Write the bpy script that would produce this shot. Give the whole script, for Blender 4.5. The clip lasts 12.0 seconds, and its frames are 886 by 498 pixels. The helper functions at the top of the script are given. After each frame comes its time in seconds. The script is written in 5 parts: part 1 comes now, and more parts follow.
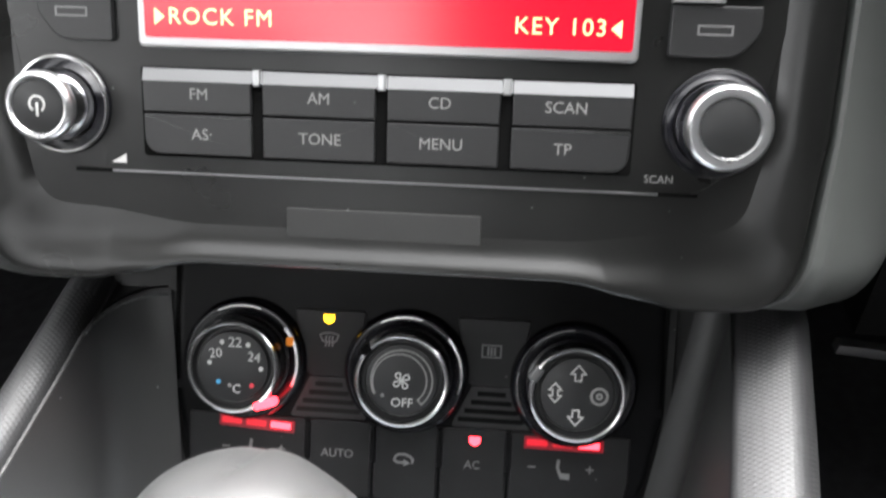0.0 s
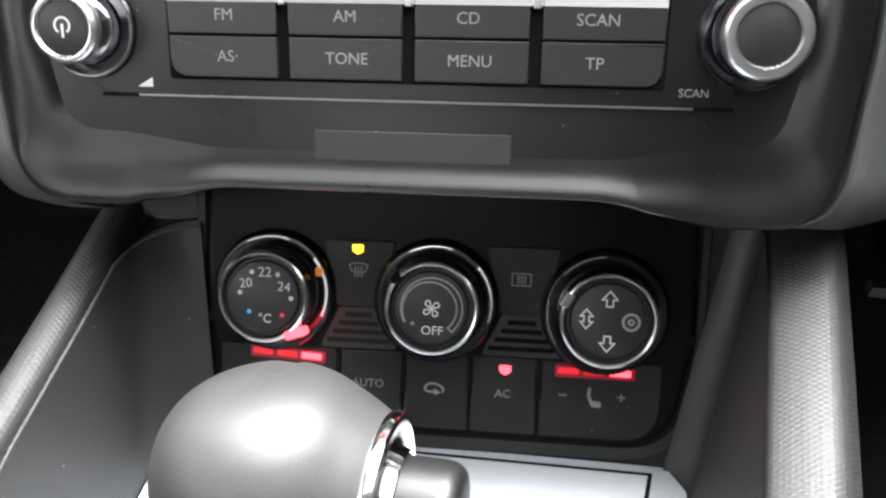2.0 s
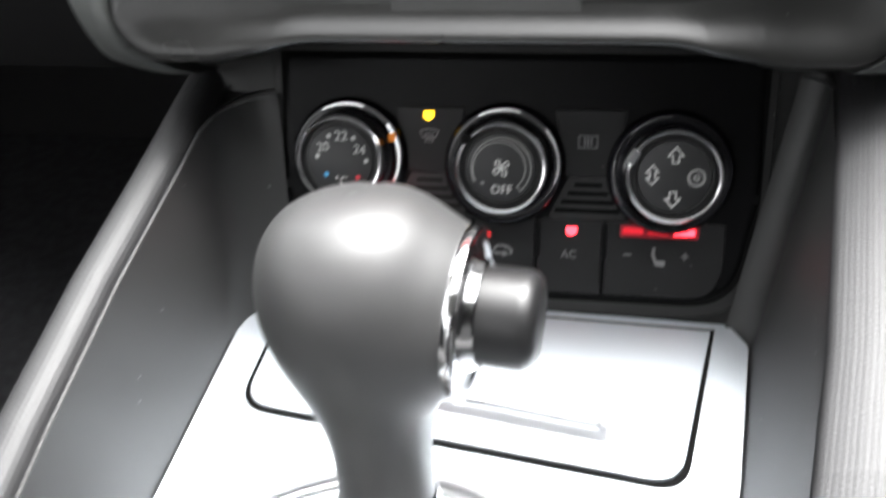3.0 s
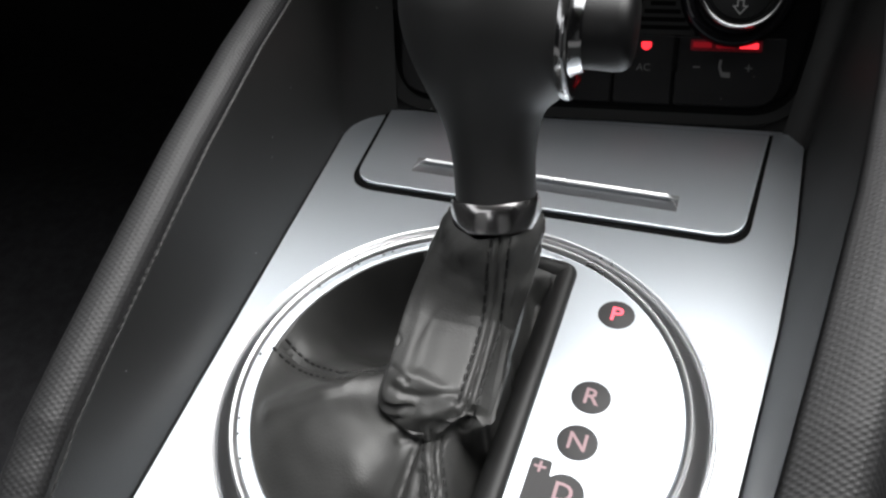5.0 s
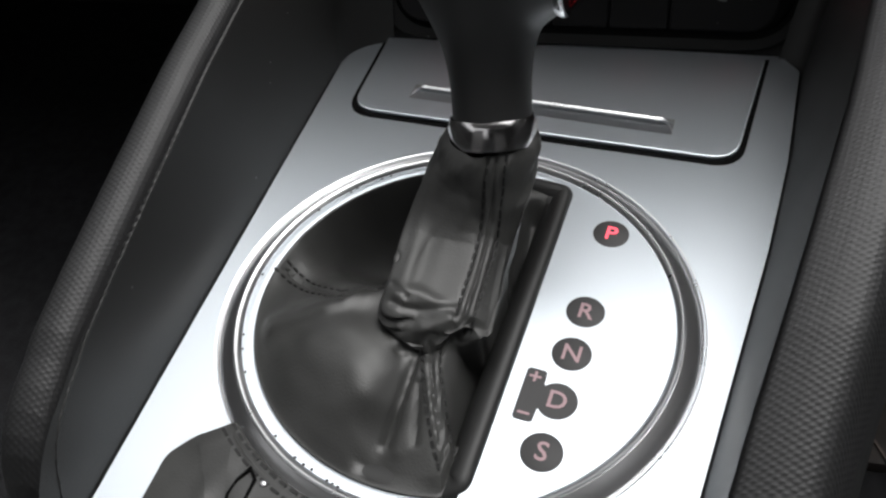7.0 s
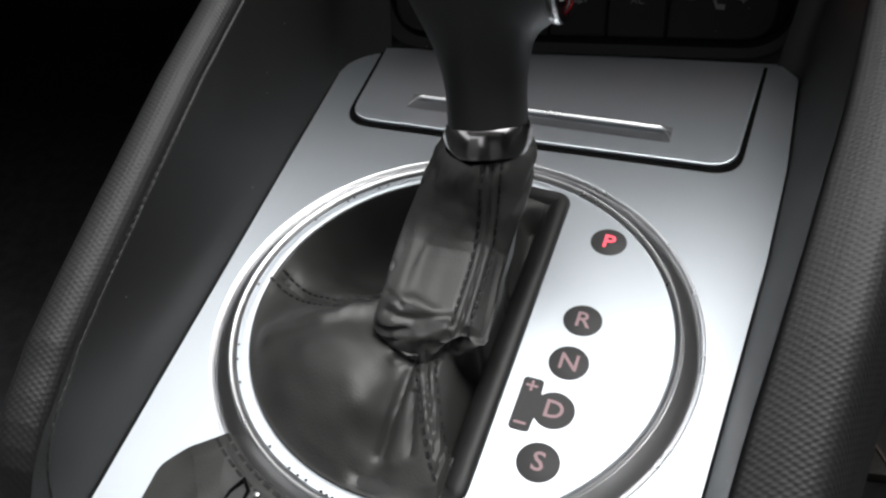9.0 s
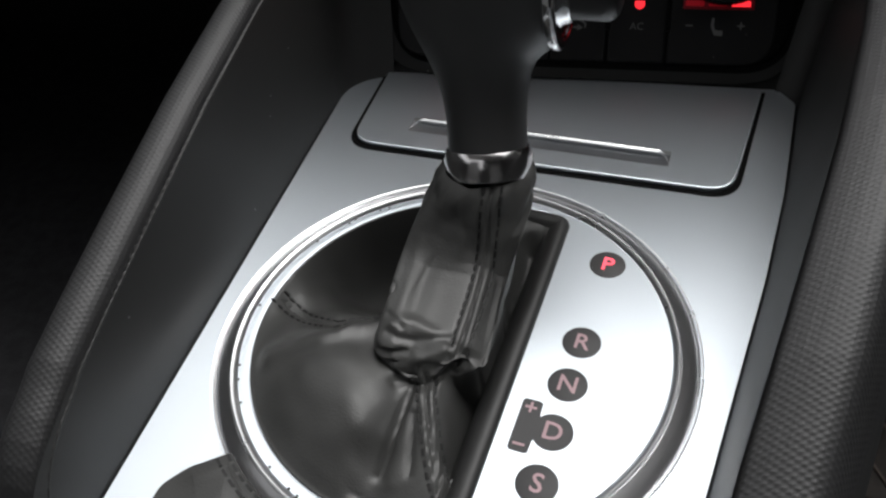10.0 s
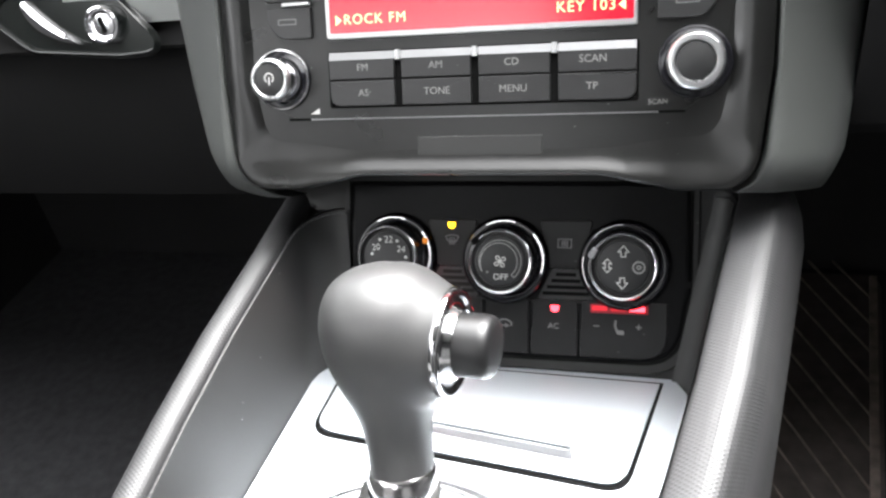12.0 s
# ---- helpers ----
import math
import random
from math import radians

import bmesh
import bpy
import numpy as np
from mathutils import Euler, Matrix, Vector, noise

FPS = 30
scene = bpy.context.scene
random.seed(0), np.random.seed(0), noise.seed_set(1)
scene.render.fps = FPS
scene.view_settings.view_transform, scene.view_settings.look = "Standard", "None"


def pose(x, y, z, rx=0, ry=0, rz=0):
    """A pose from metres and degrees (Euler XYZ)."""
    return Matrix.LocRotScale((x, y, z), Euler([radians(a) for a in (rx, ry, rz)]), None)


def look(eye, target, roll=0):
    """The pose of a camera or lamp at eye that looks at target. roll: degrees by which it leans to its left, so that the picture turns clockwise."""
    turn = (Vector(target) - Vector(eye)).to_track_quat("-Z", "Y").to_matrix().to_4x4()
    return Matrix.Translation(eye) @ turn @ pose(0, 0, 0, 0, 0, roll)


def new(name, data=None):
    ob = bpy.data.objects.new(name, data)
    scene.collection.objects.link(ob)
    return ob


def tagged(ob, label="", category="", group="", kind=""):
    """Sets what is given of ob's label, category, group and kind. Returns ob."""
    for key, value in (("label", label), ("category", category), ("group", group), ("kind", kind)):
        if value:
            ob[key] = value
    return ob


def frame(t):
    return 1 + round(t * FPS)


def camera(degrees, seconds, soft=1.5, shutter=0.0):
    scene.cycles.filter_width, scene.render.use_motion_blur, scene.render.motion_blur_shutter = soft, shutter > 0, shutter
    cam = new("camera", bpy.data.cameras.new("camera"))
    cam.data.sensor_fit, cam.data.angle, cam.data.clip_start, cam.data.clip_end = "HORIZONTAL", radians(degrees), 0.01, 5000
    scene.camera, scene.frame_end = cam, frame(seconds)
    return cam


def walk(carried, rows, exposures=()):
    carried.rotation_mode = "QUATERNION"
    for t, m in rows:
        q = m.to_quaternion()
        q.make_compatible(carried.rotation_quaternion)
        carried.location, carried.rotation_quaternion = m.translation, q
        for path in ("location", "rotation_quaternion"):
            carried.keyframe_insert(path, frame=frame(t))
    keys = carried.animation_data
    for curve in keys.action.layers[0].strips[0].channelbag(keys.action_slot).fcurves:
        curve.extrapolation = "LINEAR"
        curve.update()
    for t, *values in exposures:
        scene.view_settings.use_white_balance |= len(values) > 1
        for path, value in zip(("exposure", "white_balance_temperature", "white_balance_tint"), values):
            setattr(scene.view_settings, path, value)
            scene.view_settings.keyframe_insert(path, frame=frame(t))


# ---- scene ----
cam = camera(57.0, 12.0, soft=2.4, shutter=0.5)
# seconds, place in metres, turn in degrees
PATH = [
    (0.0, 0.0594, -0.0242, 0.2712, 51.9, 0.31, 5.09),
    (0.5, 0.0598, -0.0269, 0.2623, 50.42, 0.83, 5.86),
    (1.0, 0.0586, -0.0267, 0.2602, 49.67, 1.1, 5.84),
    (1.5, 0.0553, -0.03, 0.258, 49.2, 1.05, 5.92),
    (2.0, 0.0578, -0.03, 0.2602, 49.23, 1.82, 5.98),
    (2.5, 0.0557, -0.0339, 0.2547, 48.01, 2.73, 6.17),
    (3.0, 0.053, -0.0601, 0.2461, 45.47, 4.36, 8.29),
    (3.5, 0.0367, -0.1203, 0.2379, 46.98, 3.76, 11.14),
    (3.7, 0.034, -0.1306, 0.2357, 44.59, 2.91, 12.01),
    (5.3, 0.0445, -0.1535, 0.2151, 46.05, 4.76, 11.4),
    (5.5, 0.0443, -0.1556, 0.2171, 43.82, 4.64, 11.16),
    (6.0, 0.045, -0.1601, 0.2171, 42.18, 4.66, 11.13),
    (6.5, 0.0455, -0.1603, 0.2166, 42.04, 4.59, 11.1),
    (7.0, 0.0458, -0.1614, 0.2131, 42.32, 4.79, 11.18),
    (7.2, 0.0434, -0.1606, 0.2158, 41.92, 4.58, 11.01),
    (9.0, 0.0486, -0.1608, 0.2108, 43.23, 5.21, 11.28),
    (9.5, 0.0471, -0.1614, 0.2088, 44.6, 6.01, 11.71),
    (10.0, 0.0496, -0.1623, 0.2126, 44.78, 5.14, 11.53),
    (10.5, 0.0533, -0.1633, 0.2234, 47.52, 5.58, 13.73),
    (11.0, 0.0715, -0.1614, 0.254, 54.17, 6.65, 15.28),
    (11.3, 0.0831, -0.1535, 0.2815, 53.6, 6.8, 15.7),
    (11.5, 0.0934, -0.1518, 0.2934, 54.44, 7.72, 14.31),
    (12.0, 0.1093, -0.1553, 0.304, 54.86, 8.05, 13.35),
]
EXPOSURES = [(0.0, 4.12), (2.5, 4.0), (3.0, 3.92), (3.5, 3.2), (3.7, 2.75), (5.3, 1.4), (5.7, 1.2), (6.2, 1.0), (10.5, 0.95), (11.0, 1.88), (11.5, 3.25), (12.0, 4.25)]
walk(cam, [(t, pose(x, y, z, rx, ry, rz)) for t, x, y, z, rx, ry, rz in PATH], EXPOSURES)

# ---------------------------------------------------------------- light: overcast day through the car's windows
world = bpy.data.worlds.new("overcast_sky")
scene.world = world
world.use_nodes = True
wn = world.node_tree.nodes
sky = wn.new("ShaderNodeTexSky")
sky.sky_type = "NISHITA"
sky.sun_disc = False
sky.sun_elevation, sky.sun_rotation = radians(66), radians(34)
sky.air_density, sky.dust_density, sky.ozone_density = 1.0, 4.0, 1.0
veil = wn.new("ShaderNodeHueSaturation")  # cloud takes the blue out of the sky
veil.inputs["Saturation"].default_value = 0.05
world.node_tree.links.new(sky.outputs[0], veil.inputs["Color"])
world.node_tree.links.new(veil.outputs[0], wn["Background"].inputs[0])
wn["Background"].inputs[1].default_value = 0.11
sun = bpy.data.lights.new("sun", "SUN")
sun.energy, sun.angle, sun.color = 0.5, radians(34), (1.0, 0.985, 0.96)
sun_lamp = new("sun", sun)
sun_lamp.matrix_world = look((0.4, 0.6, 1.6), (0, 0, 0))


from mathutils.bvhtree import BVHTree

# ---------------------------------------------------------------- materials
def material(name, base, rough=0.5, metal=0.0, grain=None, bump=0.0, vary=0.0, mottle=40.0, coat=0.0, glow=None, power=0.0, ior=1.5, rough_vary=0.0, dust=0.0):
    """A principled surface in metres: grain is the bump's cells per metre, vary the change of base colour at the mottle's size."""
    m = bpy.data.materials.new(name)
    m.use_nodes = True
    t = m.node_tree
    b = t.nodes["Principled BSDF"]
    b.inputs["Base Color"].default_value = (*base, 1)
    b.inputs["Roughness"].default_value = rough
    b.inputs["Metallic"].default_value = metal
    b.inputs["IOR"].default_value = ior
    b.inputs["Coat Weight"].default_value = coat
    if glow:
        b.inputs["Emission Color"].default_value = (*glow, 1)
        b.inputs["Emission Strength"].default_value = power
    co = t.nodes.new("ShaderNodeTexCoord")
    if vary or rough_vary:
        n = t.nodes.new("ShaderNodeTexNoise")
        n.inputs["Scale"].default_value, n.inputs["Detail"].default_value = mottle, 5
        t.links.new(co.outputs["Object"], n.inputs["Vector"])
        if vary:
            r = t.nodes.new("ShaderNodeMapRange")
            r.inputs["From Min"].default_value, r.inputs["From Max"].default_value = 0.3, 0.7
            r.inputs["To Min"].default_value, r.inputs["To Max"].default_value = 1 - vary, 1 + vary
            mul = t.nodes.new("ShaderNodeVectorMath")
            mul.operation = "SCALE"
            mul.inputs[0].default_value = base
            t.links.new(n.outputs["Fac"], r.inputs["Value"])
            t.links.new(r.outputs[0], mul.inputs["Scale"])
            t.links.new(mul.outputs[0], b.inputs["Base Color"])
        if rough_vary:
            r2 = t.nodes.new("ShaderNodeMapRange")
            r2.inputs["From Min"].default_value, r2.inputs["From Max"].default_value = 0.3, 0.7
            r2.inputs["To Min"].default_value, r2.inputs["To Max"].default_value = rough - rough_vary, rough + rough_vary
            t.links.new(n.outputs["Fac"], r2.inputs["Value"])
            t.links.new(r2.outputs[0], b.inputs["Roughness"])
    if grain:
        v = t.nodes.new("ShaderNodeTexVoronoi")
        v.inputs["Scale"].default_value = grain
        t.links.new(co.outputs["Object"], v.inputs["Vector"])
        bp = t.nodes.new("ShaderNodeBump")
        bp.inputs["Strength"].default_value, bp.inputs["Distance"].default_value = bump, 0.0003
        t.links.new(v.outputs["Distance"], bp.inputs["Height"])
        t.links.new(bp.outputs[0], b.inputs["Normal"])
    if dust:
        d = t.nodes.new("ShaderNodeTexVoronoi")
        d.inputs["Scale"].default_value, d.inputs["Randomness"].default_value = 95, 1.0
        t.links.new(co.outputs["Object"], d.inputs["Vector"])
        lt = t.nodes.new("ShaderNodeMath")
        lt.operation = "LESS_THAN"
        lt.inputs[1].default_value = 0.035
        t.links.new(d.outputs["Distance"], lt.inputs[0])
        mx = t.nodes.new("ShaderNodeMix")
        mx.data_type = "RGBA"
        mx.inputs["B"].default_value = (dust, dust, dust, 1)
        mx.inputs["A"].default_value = (*base, 1)
        if b.inputs["Base Color"].is_linked:
            t.links.new(b.inputs["Base Color"].links[0].from_socket, mx.inputs["A"])
        t.links.new(lt.outputs[0], mx.inputs["Factor"])
        t.links.new(mx.outputs["Result"], b.inputs["Base Color"])
    return m


def brushed(name, base, rough):
    """Satin metal with fine brushing along y."""
    m = material(name, base, rough, 0.93)
    t = m.node_tree
    b = t.nodes["Principled BSDF"]
    co = t.nodes.new("ShaderNodeTexCoord")
    mp = t.nodes.new("ShaderNodeMapping")
    mp.inputs["Scale"].default_value = (5000, 120, 120)
    n = t.nodes.new("ShaderNodeTexNoise")
    n.inputs["Scale"].default_value, n.inputs["Detail"].default_value = 1.0, 3
    r = t.nodes.new("ShaderNodeMapRange")
    r.inputs["To Min"].default_value, r.inputs["To Max"].default_value = rough - 0.015, rough + 0.015
    bp = t.nodes.new("ShaderNodeBump")
    b.inputs["Anisotropic"].default_value = 0.62  # brushed fore and aft, so it spreads light sideways
    grainway = t.nodes.new("ShaderNodeCombineXYZ")
    grainway.inputs[0].default_value = 1.0
    t.links.new(grainway.outputs[0], b.inputs["Tangent"])
    bp.inputs["Strength"].default_value, bp.inputs["Distance"].default_value = 0.015, 0.00002
    n2 = t.nodes.new("ShaderNodeTexNoise")
    n2.inputs["Scale"].default_value, n2.inputs["Detail"].default_value = 14, 3
    r2 = t.nodes.new("ShaderNodeMapRange")
    r2.inputs["To Min"].default_value, r2.inputs["To Max"].default_value = 0.95, 1.04
    mul = t.nodes.new("ShaderNodeVectorMath")
    mul.operation = "SCALE"
    mul.inputs[0].default_value = base
    t.links.new(co.outputs["Object"], mp.inputs["Vector"])
    t.links.new(mp.outputs[0], n.inputs["Vector"])
    t.links.new(n.outputs["Fac"], r.inputs["Value"])
    t.links.new(r.outputs[0], b.inputs["Roughness"])
    t.links.new(n.outputs["Fac"], bp.inputs["Height"])
    t.links.new(bp.outputs[0], b.inputs["Normal"])
    t.links.new(co.outputs["Object"], n2.inputs["Vector"])
    t.links.new(n2.outputs["Fac"], r2.inputs["Value"])
    t.links.new(r2.outputs[0], mul.inputs["Scale"])
    t.links.new(mul.outputs[0], b.inputs["Base Color"])
    return m


SATIN = brushed("satin_aluminium", (0.63, 0.68, 0.725), 0.47)
RINGMETAL = material("polished_aluminium", (0.78, 0.79, 0.8), 0.3, 1.0, rough_vary=0.04, mottle=60)
CHROME = material("chrome", (0.88, 0.88, 0.9), 0.07, 1.0)
BEZEL_CHROME = material("dark_chrome", (0.72, 0.72, 0.73), 0.13, 1.0)
CHROME_SATIN = material("satin_chrome", (0.8, 0.8, 0.81), 0.2, 1.0)
BLACK_PLASTIC = material("black_soft_plastic", (0.011, 0.0112, 0.011), 0.33, grain=2600, bump=0.08, vary=0.15, mottle=25, dust=0.12)
WALL_PLASTIC = material("charcoal_moulded_plastic", (0.023, 0.0233, 0.023), 0.46, grain=2200, bump=0.12, vary=0.12, mottle=20, dust=0.2, ior=1.45)
FASCIA = material("dark_fascia_plastic", (0.014, 0.0142, 0.0141), 0.46, grain=2200, bump=0.12, vary=0.12, mottle=20, dust=0.2, ior=1.4)
GLOSS_BLACK = material("gloss_black_plastic", (0.006, 0.006, 0.008), 0.2, rough_vary=0.05, mottle=60, dust=0.03)
PANEL_BLACK = material("satin_black_panel", (0.0038, 0.0038, 0.0042), 0.33, grain=3500, bump=0.1, dust=0.05, ior=1.2)
SURROUND = material("satin_black_surround", (0.0055, 0.0056, 0.0054), 0.3, grain=2600, bump=0.08, vary=0.1, mottle=25, dust=0.1, rough_vary=0.04)
BUTTON_BLACK = material("matt_black_button", (0.0145, 0.0147, 0.0151), 0.36, grain=3500, bump=0.15, dust=0.1)
KEY_BLACK = material("matt_black_key", (0.0095, 0.0095, 0.01), 0.42, grain=3500, bump=0.1, vary=0.12, mottle=60, dust=0.08, ior=1.35)
FACE_BLACK = material("dial_face", (0.011, 0.0114, 0.0118), 0.45, vary=0.12, mottle=120)
# dim red light on the left vent slats, put into their colour
SLAT_REDLIT = material("redlit_vent_slat", (0.0055, 0.0048, 0.0046), 0.6, ior=1.3)
GRILLE = material("grille_black", (0.011, 0.011, 0.0112), 0.45)
GREY_PLASTIC = material("grey_soft_plastic", (0.06, 0.0635, 0.061), 0.5, grain=2400, bump=0.2, vary=0.1, mottle=18)
DARK_GAP = material("shadow_gap", (0.002, 0.002, 0.002), 0.8, ior=1.2)
RELEASE = material("release_button_rubber", (0.009, 0.009, 0.0095), 0.42, grain=2400, bump=0.1, vary=0.1)
BOLSTER = material("embossed_vinyl", (0.025, 0.0252, 0.0262), 0.52, grain=2600, bump=0.1, vary=0.1, mottle=30)
PIPING = material("stitched_piping", (0.034, 0.034, 0.0335), 0.5, grain=1800, bump=0.4)
LEATHER = material("black_leather", (0.047, 0.0472, 0.0459), 0.45, grain=1500, bump=0.16, vary=0.25, mottle=35, rough_vary=0.08)
KNOB_LEATHER = material("knob_leather", (0.032, 0.032, 0.0324), 0.49, grain=2400, bump=0.07, vary=0.12, mottle=45, rough_vary=0.05, ior=1.65)
THREAD = material("dark_thread", (0.009, 0.009, 0.009), 0.6)
SLOT_EDGE = material("soft_black_edge", (0.012, 0.0122, 0.012), 0.52, grain=1800, bump=0.1, vary=0.2, mottle=40)
PRINT = material("pale_print", (0.45, 0.45, 0.44), 0.5)
PRINT_DIM = material("grey_print", (0.14, 0.14, 0.14), 0.5)
PRINT_RADIO = material("light_grey_print", (0.19, 0.19, 0.186), 0.5)
PRINT_PINK = material("pink_print", (0.42, 0.27, 0.29), 0.5)
DISC = material("indicator_disc", (0.04, 0.039, 0.04), 0.6)
# shade of the finger scoop put into colour: darker copy of the satin aluminium
SCOOP_SHADE = brushed("shaded_scoop_aluminium", (0.42, 0.44, 0.46), 0.5)
STRIP = material("dull_silver_strip", (0.22, 0.222, 0.226), 0.36, 0.85)
COLLAR_CHROME = material("collar_chrome", (0.9, 0.88, 0.88), 0.2, 1.0)
RED_LETTER = material("lit_red_letter", (0.5, 0.02, 0.04), 0.4, glow=(1.0, 0.10, 0.14), power=0.9)
RED_LED = material("lit_red_led", (0.5, 0.02, 0.03), 0.4, glow=(1.0, 0.008, 0.03), power=0.042)
RED_LED_HOT = material("bright_red_led", (0.4, 0.02, 0.02), 0.4, glow=(1.0, 0.024, 0.036), power=0.8)
RED_WINDOW = material("dim_red_led", (0.12, 0.006, 0.012), 0.3, glow=(1.0, 0.03, 0.06), power=0.009)
YELLOW_LED = material("lit_amber_led", (0.7, 0.45, 0.02), 0.4, glow=(1.0, 0.52, 0.01), power=0.42)
ORANGE_MARK = material("orange_mark", (0.6, 0.2, 0.02), 0.5, glow=(1.0, 0.3, 0.02), power=0.02)
BLUE_MARK = material("blue_mark", (0.05, 0.3, 0.55), 0.5)
RED_MARK = material("red_mark", (0.6, 0.03, 0.05), 0.5)
SCREEN = material("red_display", (0.2, 0.003, 0.012), 0.2, glow=(1.0, 0.008, 0.035), power=0.037, ior=1.7)
SCREEN_TEXT = material("lit_display_text", (0.6, 0.4, 0.25), 0.3, glow=(1.0, 0.62, 0.22), power=0.12)
SILVER_TRIM = material("silver_trim", (0.5, 0.505, 0.51), 0.34, 0.85)
CARPET = material("dark_carpet", (0.028, 0.028, 0.031), 0.95, grain=900, bump=0.8, vary=0.3, mottle=90)
RUBBER = material("rubber_mat", (0.07, 0.06, 0.054), 0.6, grain=700, bump=0.4, vary=0.3, mottle=60)
GLOVE = material("glove_box_grain", (0.006, 0.006, 0.0063), 0.8, vary=0.15, mottle=10, ior=1.3)
RIB = material("worn_rubber_rib", (0.2, 0.165, 0.145), 0.6, grain=700, bump=0.3, vary=0.4, mottle=80)
CABIN = material("dark_trim", (0.014, 0.014, 0.015), 0.75, vary=0.2, mottle=8)
LINING = material("headlining", (0.35, 0.35, 0.34), 0.9, vary=0.05, mottle=15)
SEAT = material("seat_leather", (0.13, 0.13, 0.13), 0.5, grain=900, bump=0.2, vary=0.15)
BOUNCE_GROUND = material("bounce_ground", (0.28, 0.275, 0.265), 0.9, vary=0.3, mottle=3)


# ---------------------------------------------------------------- mesh helpers (local millimetres)
MM = 0.001


def part(name, bm, mat, parent=None, label="", at=None, smooth=True):
    bmesh.ops.scale(bm, vec=(MM, MM, MM), verts=bm.verts)
    bmesh.ops.recalc_face_normals(bm, faces=bm.faces)
    me = bpy.data.meshes.new(name)
    bm.to_mesh(me)
    bm.free()
    me.materials.append(mat)
    if smooth:
        me.shade_smooth()
        me.set_sharp_from_angle(angle=radians(32))
        for p in me.polygons:
            if len(p.vertices) > 4:
                p.use_smooth = False
    ob = new(name, me)
    if parent is not None:
        ob.parent = parent
    if at is not None:
        ob.matrix_local = at
    if label:
        ob["label"] = label
    return ob


def mm(x, y, z=0, rx=0, ry=0, rz=0):
    return pose(x * MM, y * MM, z * MM, rx, ry, rz)


def rounded(pts, radii, seg=6):
    """An outline of 2D corners, each rounded by its radius."""
    if not isinstance(radii, (list, tuple)):
        radii = [radii] * len(pts)
    out = []
    n = len(pts)
    for i in range(n):
        p, a, b = Vector(pts[i]), Vector(pts[i - 1]), Vector(pts[(i + 1) % n])
        r = radii[i]
        da, db = (a - p), (b - p)
        if r <= 0:
            out.append(p)
            continue
        half = da.angle(db) / 2
        k = min(r / max(math.tan(half), 1e-3), da.length * 0.48, db.length * 0.48)
        s, e = p + da.normalized() * k, p + db.normalized() * k
        for j in range(seg + 1):
            t = j / seg
            out.append((s * (1 - t) + p * t) * (1 - t) + (p * (1 - t) + e * t) * t)
    return out


def rect(u0, u1, v0, v1):
    return [(u0, v0), (u1, v0), (u1, v1), (u0, v1)]


def prism(outline, z0, z1, edge=0.0, seg=2, bm=None):
    """A slab over an outline, its upper rim rounded by edge."""
    bm = bm or bmesh.new()
    low = [bm.verts.new((p[0], p[1], z0)) for p in outline]
    f = bm.faces.new(low)
    ext = bmesh.ops.extrude_face_region(bm, geom=[f])
    top = [g for g in ext["geom"] if isinstance(g, bmesh.types.BMVert)]
    for v in top:
        v.co.z = z1
    if edge > 0:
        tops = set(top)
        rim = [e for e in {e for v in top for e in v.link_edges} if e.verts[0] in tops and e.verts[1] in tops and len(e.link_faces) == 2 and any(len(fc.verts) == 4 and not all(w in tops for w in fc.verts) for fc in e.link_faces)]
        bmesh.ops.bevel(bm, geom=rim, offset=edge, segments=seg, profile=0.5, affect="EDGES", clamp_overlap=True)
        bm.normal_update()
        flat = [f for f in bm.faces if abs(f.normal.z) > 0.999 and all(abs(v.co.z - z1) < 1e-4 for v in f.verts)]
        if flat:
            bmesh.ops.inset_region(bm, faces=flat, thickness=min(0.08, edge * 0.2), use_even_offset=True)
    return bm


def revolve(profile, seg=48, bm=None, squash=1.0):
    """Turn (radius, height) pairs about z."""
    bm = bm or bmesh.new()
    rings = []
    for r, h in profile:
        if r < 1e-6:
            rings.append([bm.verts.new((0, 0, h))])
        else:
            rings.append([bm.verts.new((r * math.cos(2 * math.pi * k / seg), squash * r * math.sin(2 * math.pi * k / seg), h)) for k in range(seg)])
    for a, b in zip(rings, rings[1:]):
        for k in range(seg):
            j = (k + 1) % seg
            if len(a) == 1 and len(b) == 1:
                continue
            if len(a) == 1:
                bm.faces.new((a[0], b[k], b[j]))
            elif len(b) == 1:
                bm.faces.new((a[k], a[j], b[0]))
            else:
                bm.faces.new((a[k], a[j], b[j], b[k]))
    return bm


def grid(rows, closed=False, bm=None, uvs=None):
    """A sheet of quads through rows of points."""
    bm = bm or bmesh.new()
    vs = [[bm.verts.new(p) for p in row] for row in rows]
    lay = bm.loops.layers.uv.new("UVMap") if uvs else None
    for i in range(len(vs) - 1):
        n = len(vs[i])
        for j in range(n if closed else n - 1):
            k = (j + 1) % n
            f = bm.faces.new((vs[i][j], vs[i][k], vs[i + 1][k], vs[i + 1][j]))
            if lay:
                for loop, (a, b) in zip(f.loops, ((i, j), (i, k), (i + 1, k), (i + 1, j))):
                    loop[lay].uv = uvs[a][b]
    return bm


def arc_band(r0, r1, a0, a1, z0, z1, seg=24):
    """A curved bar between two radii and two angles."""
    n = max(2, int(seg * abs(a1 - a0) / 180))
    ang = [radians(a0 + (a1 - a0) * k / n) for k in range(n + 1)]
    pts = [(r1 * math.cos(a), r1 * math.sin(a)) for a in ang] + [(r0 * math.cos(a), r0 * math.sin(a)) for a in reversed(ang)]
    return prism(pts, z0, z1)


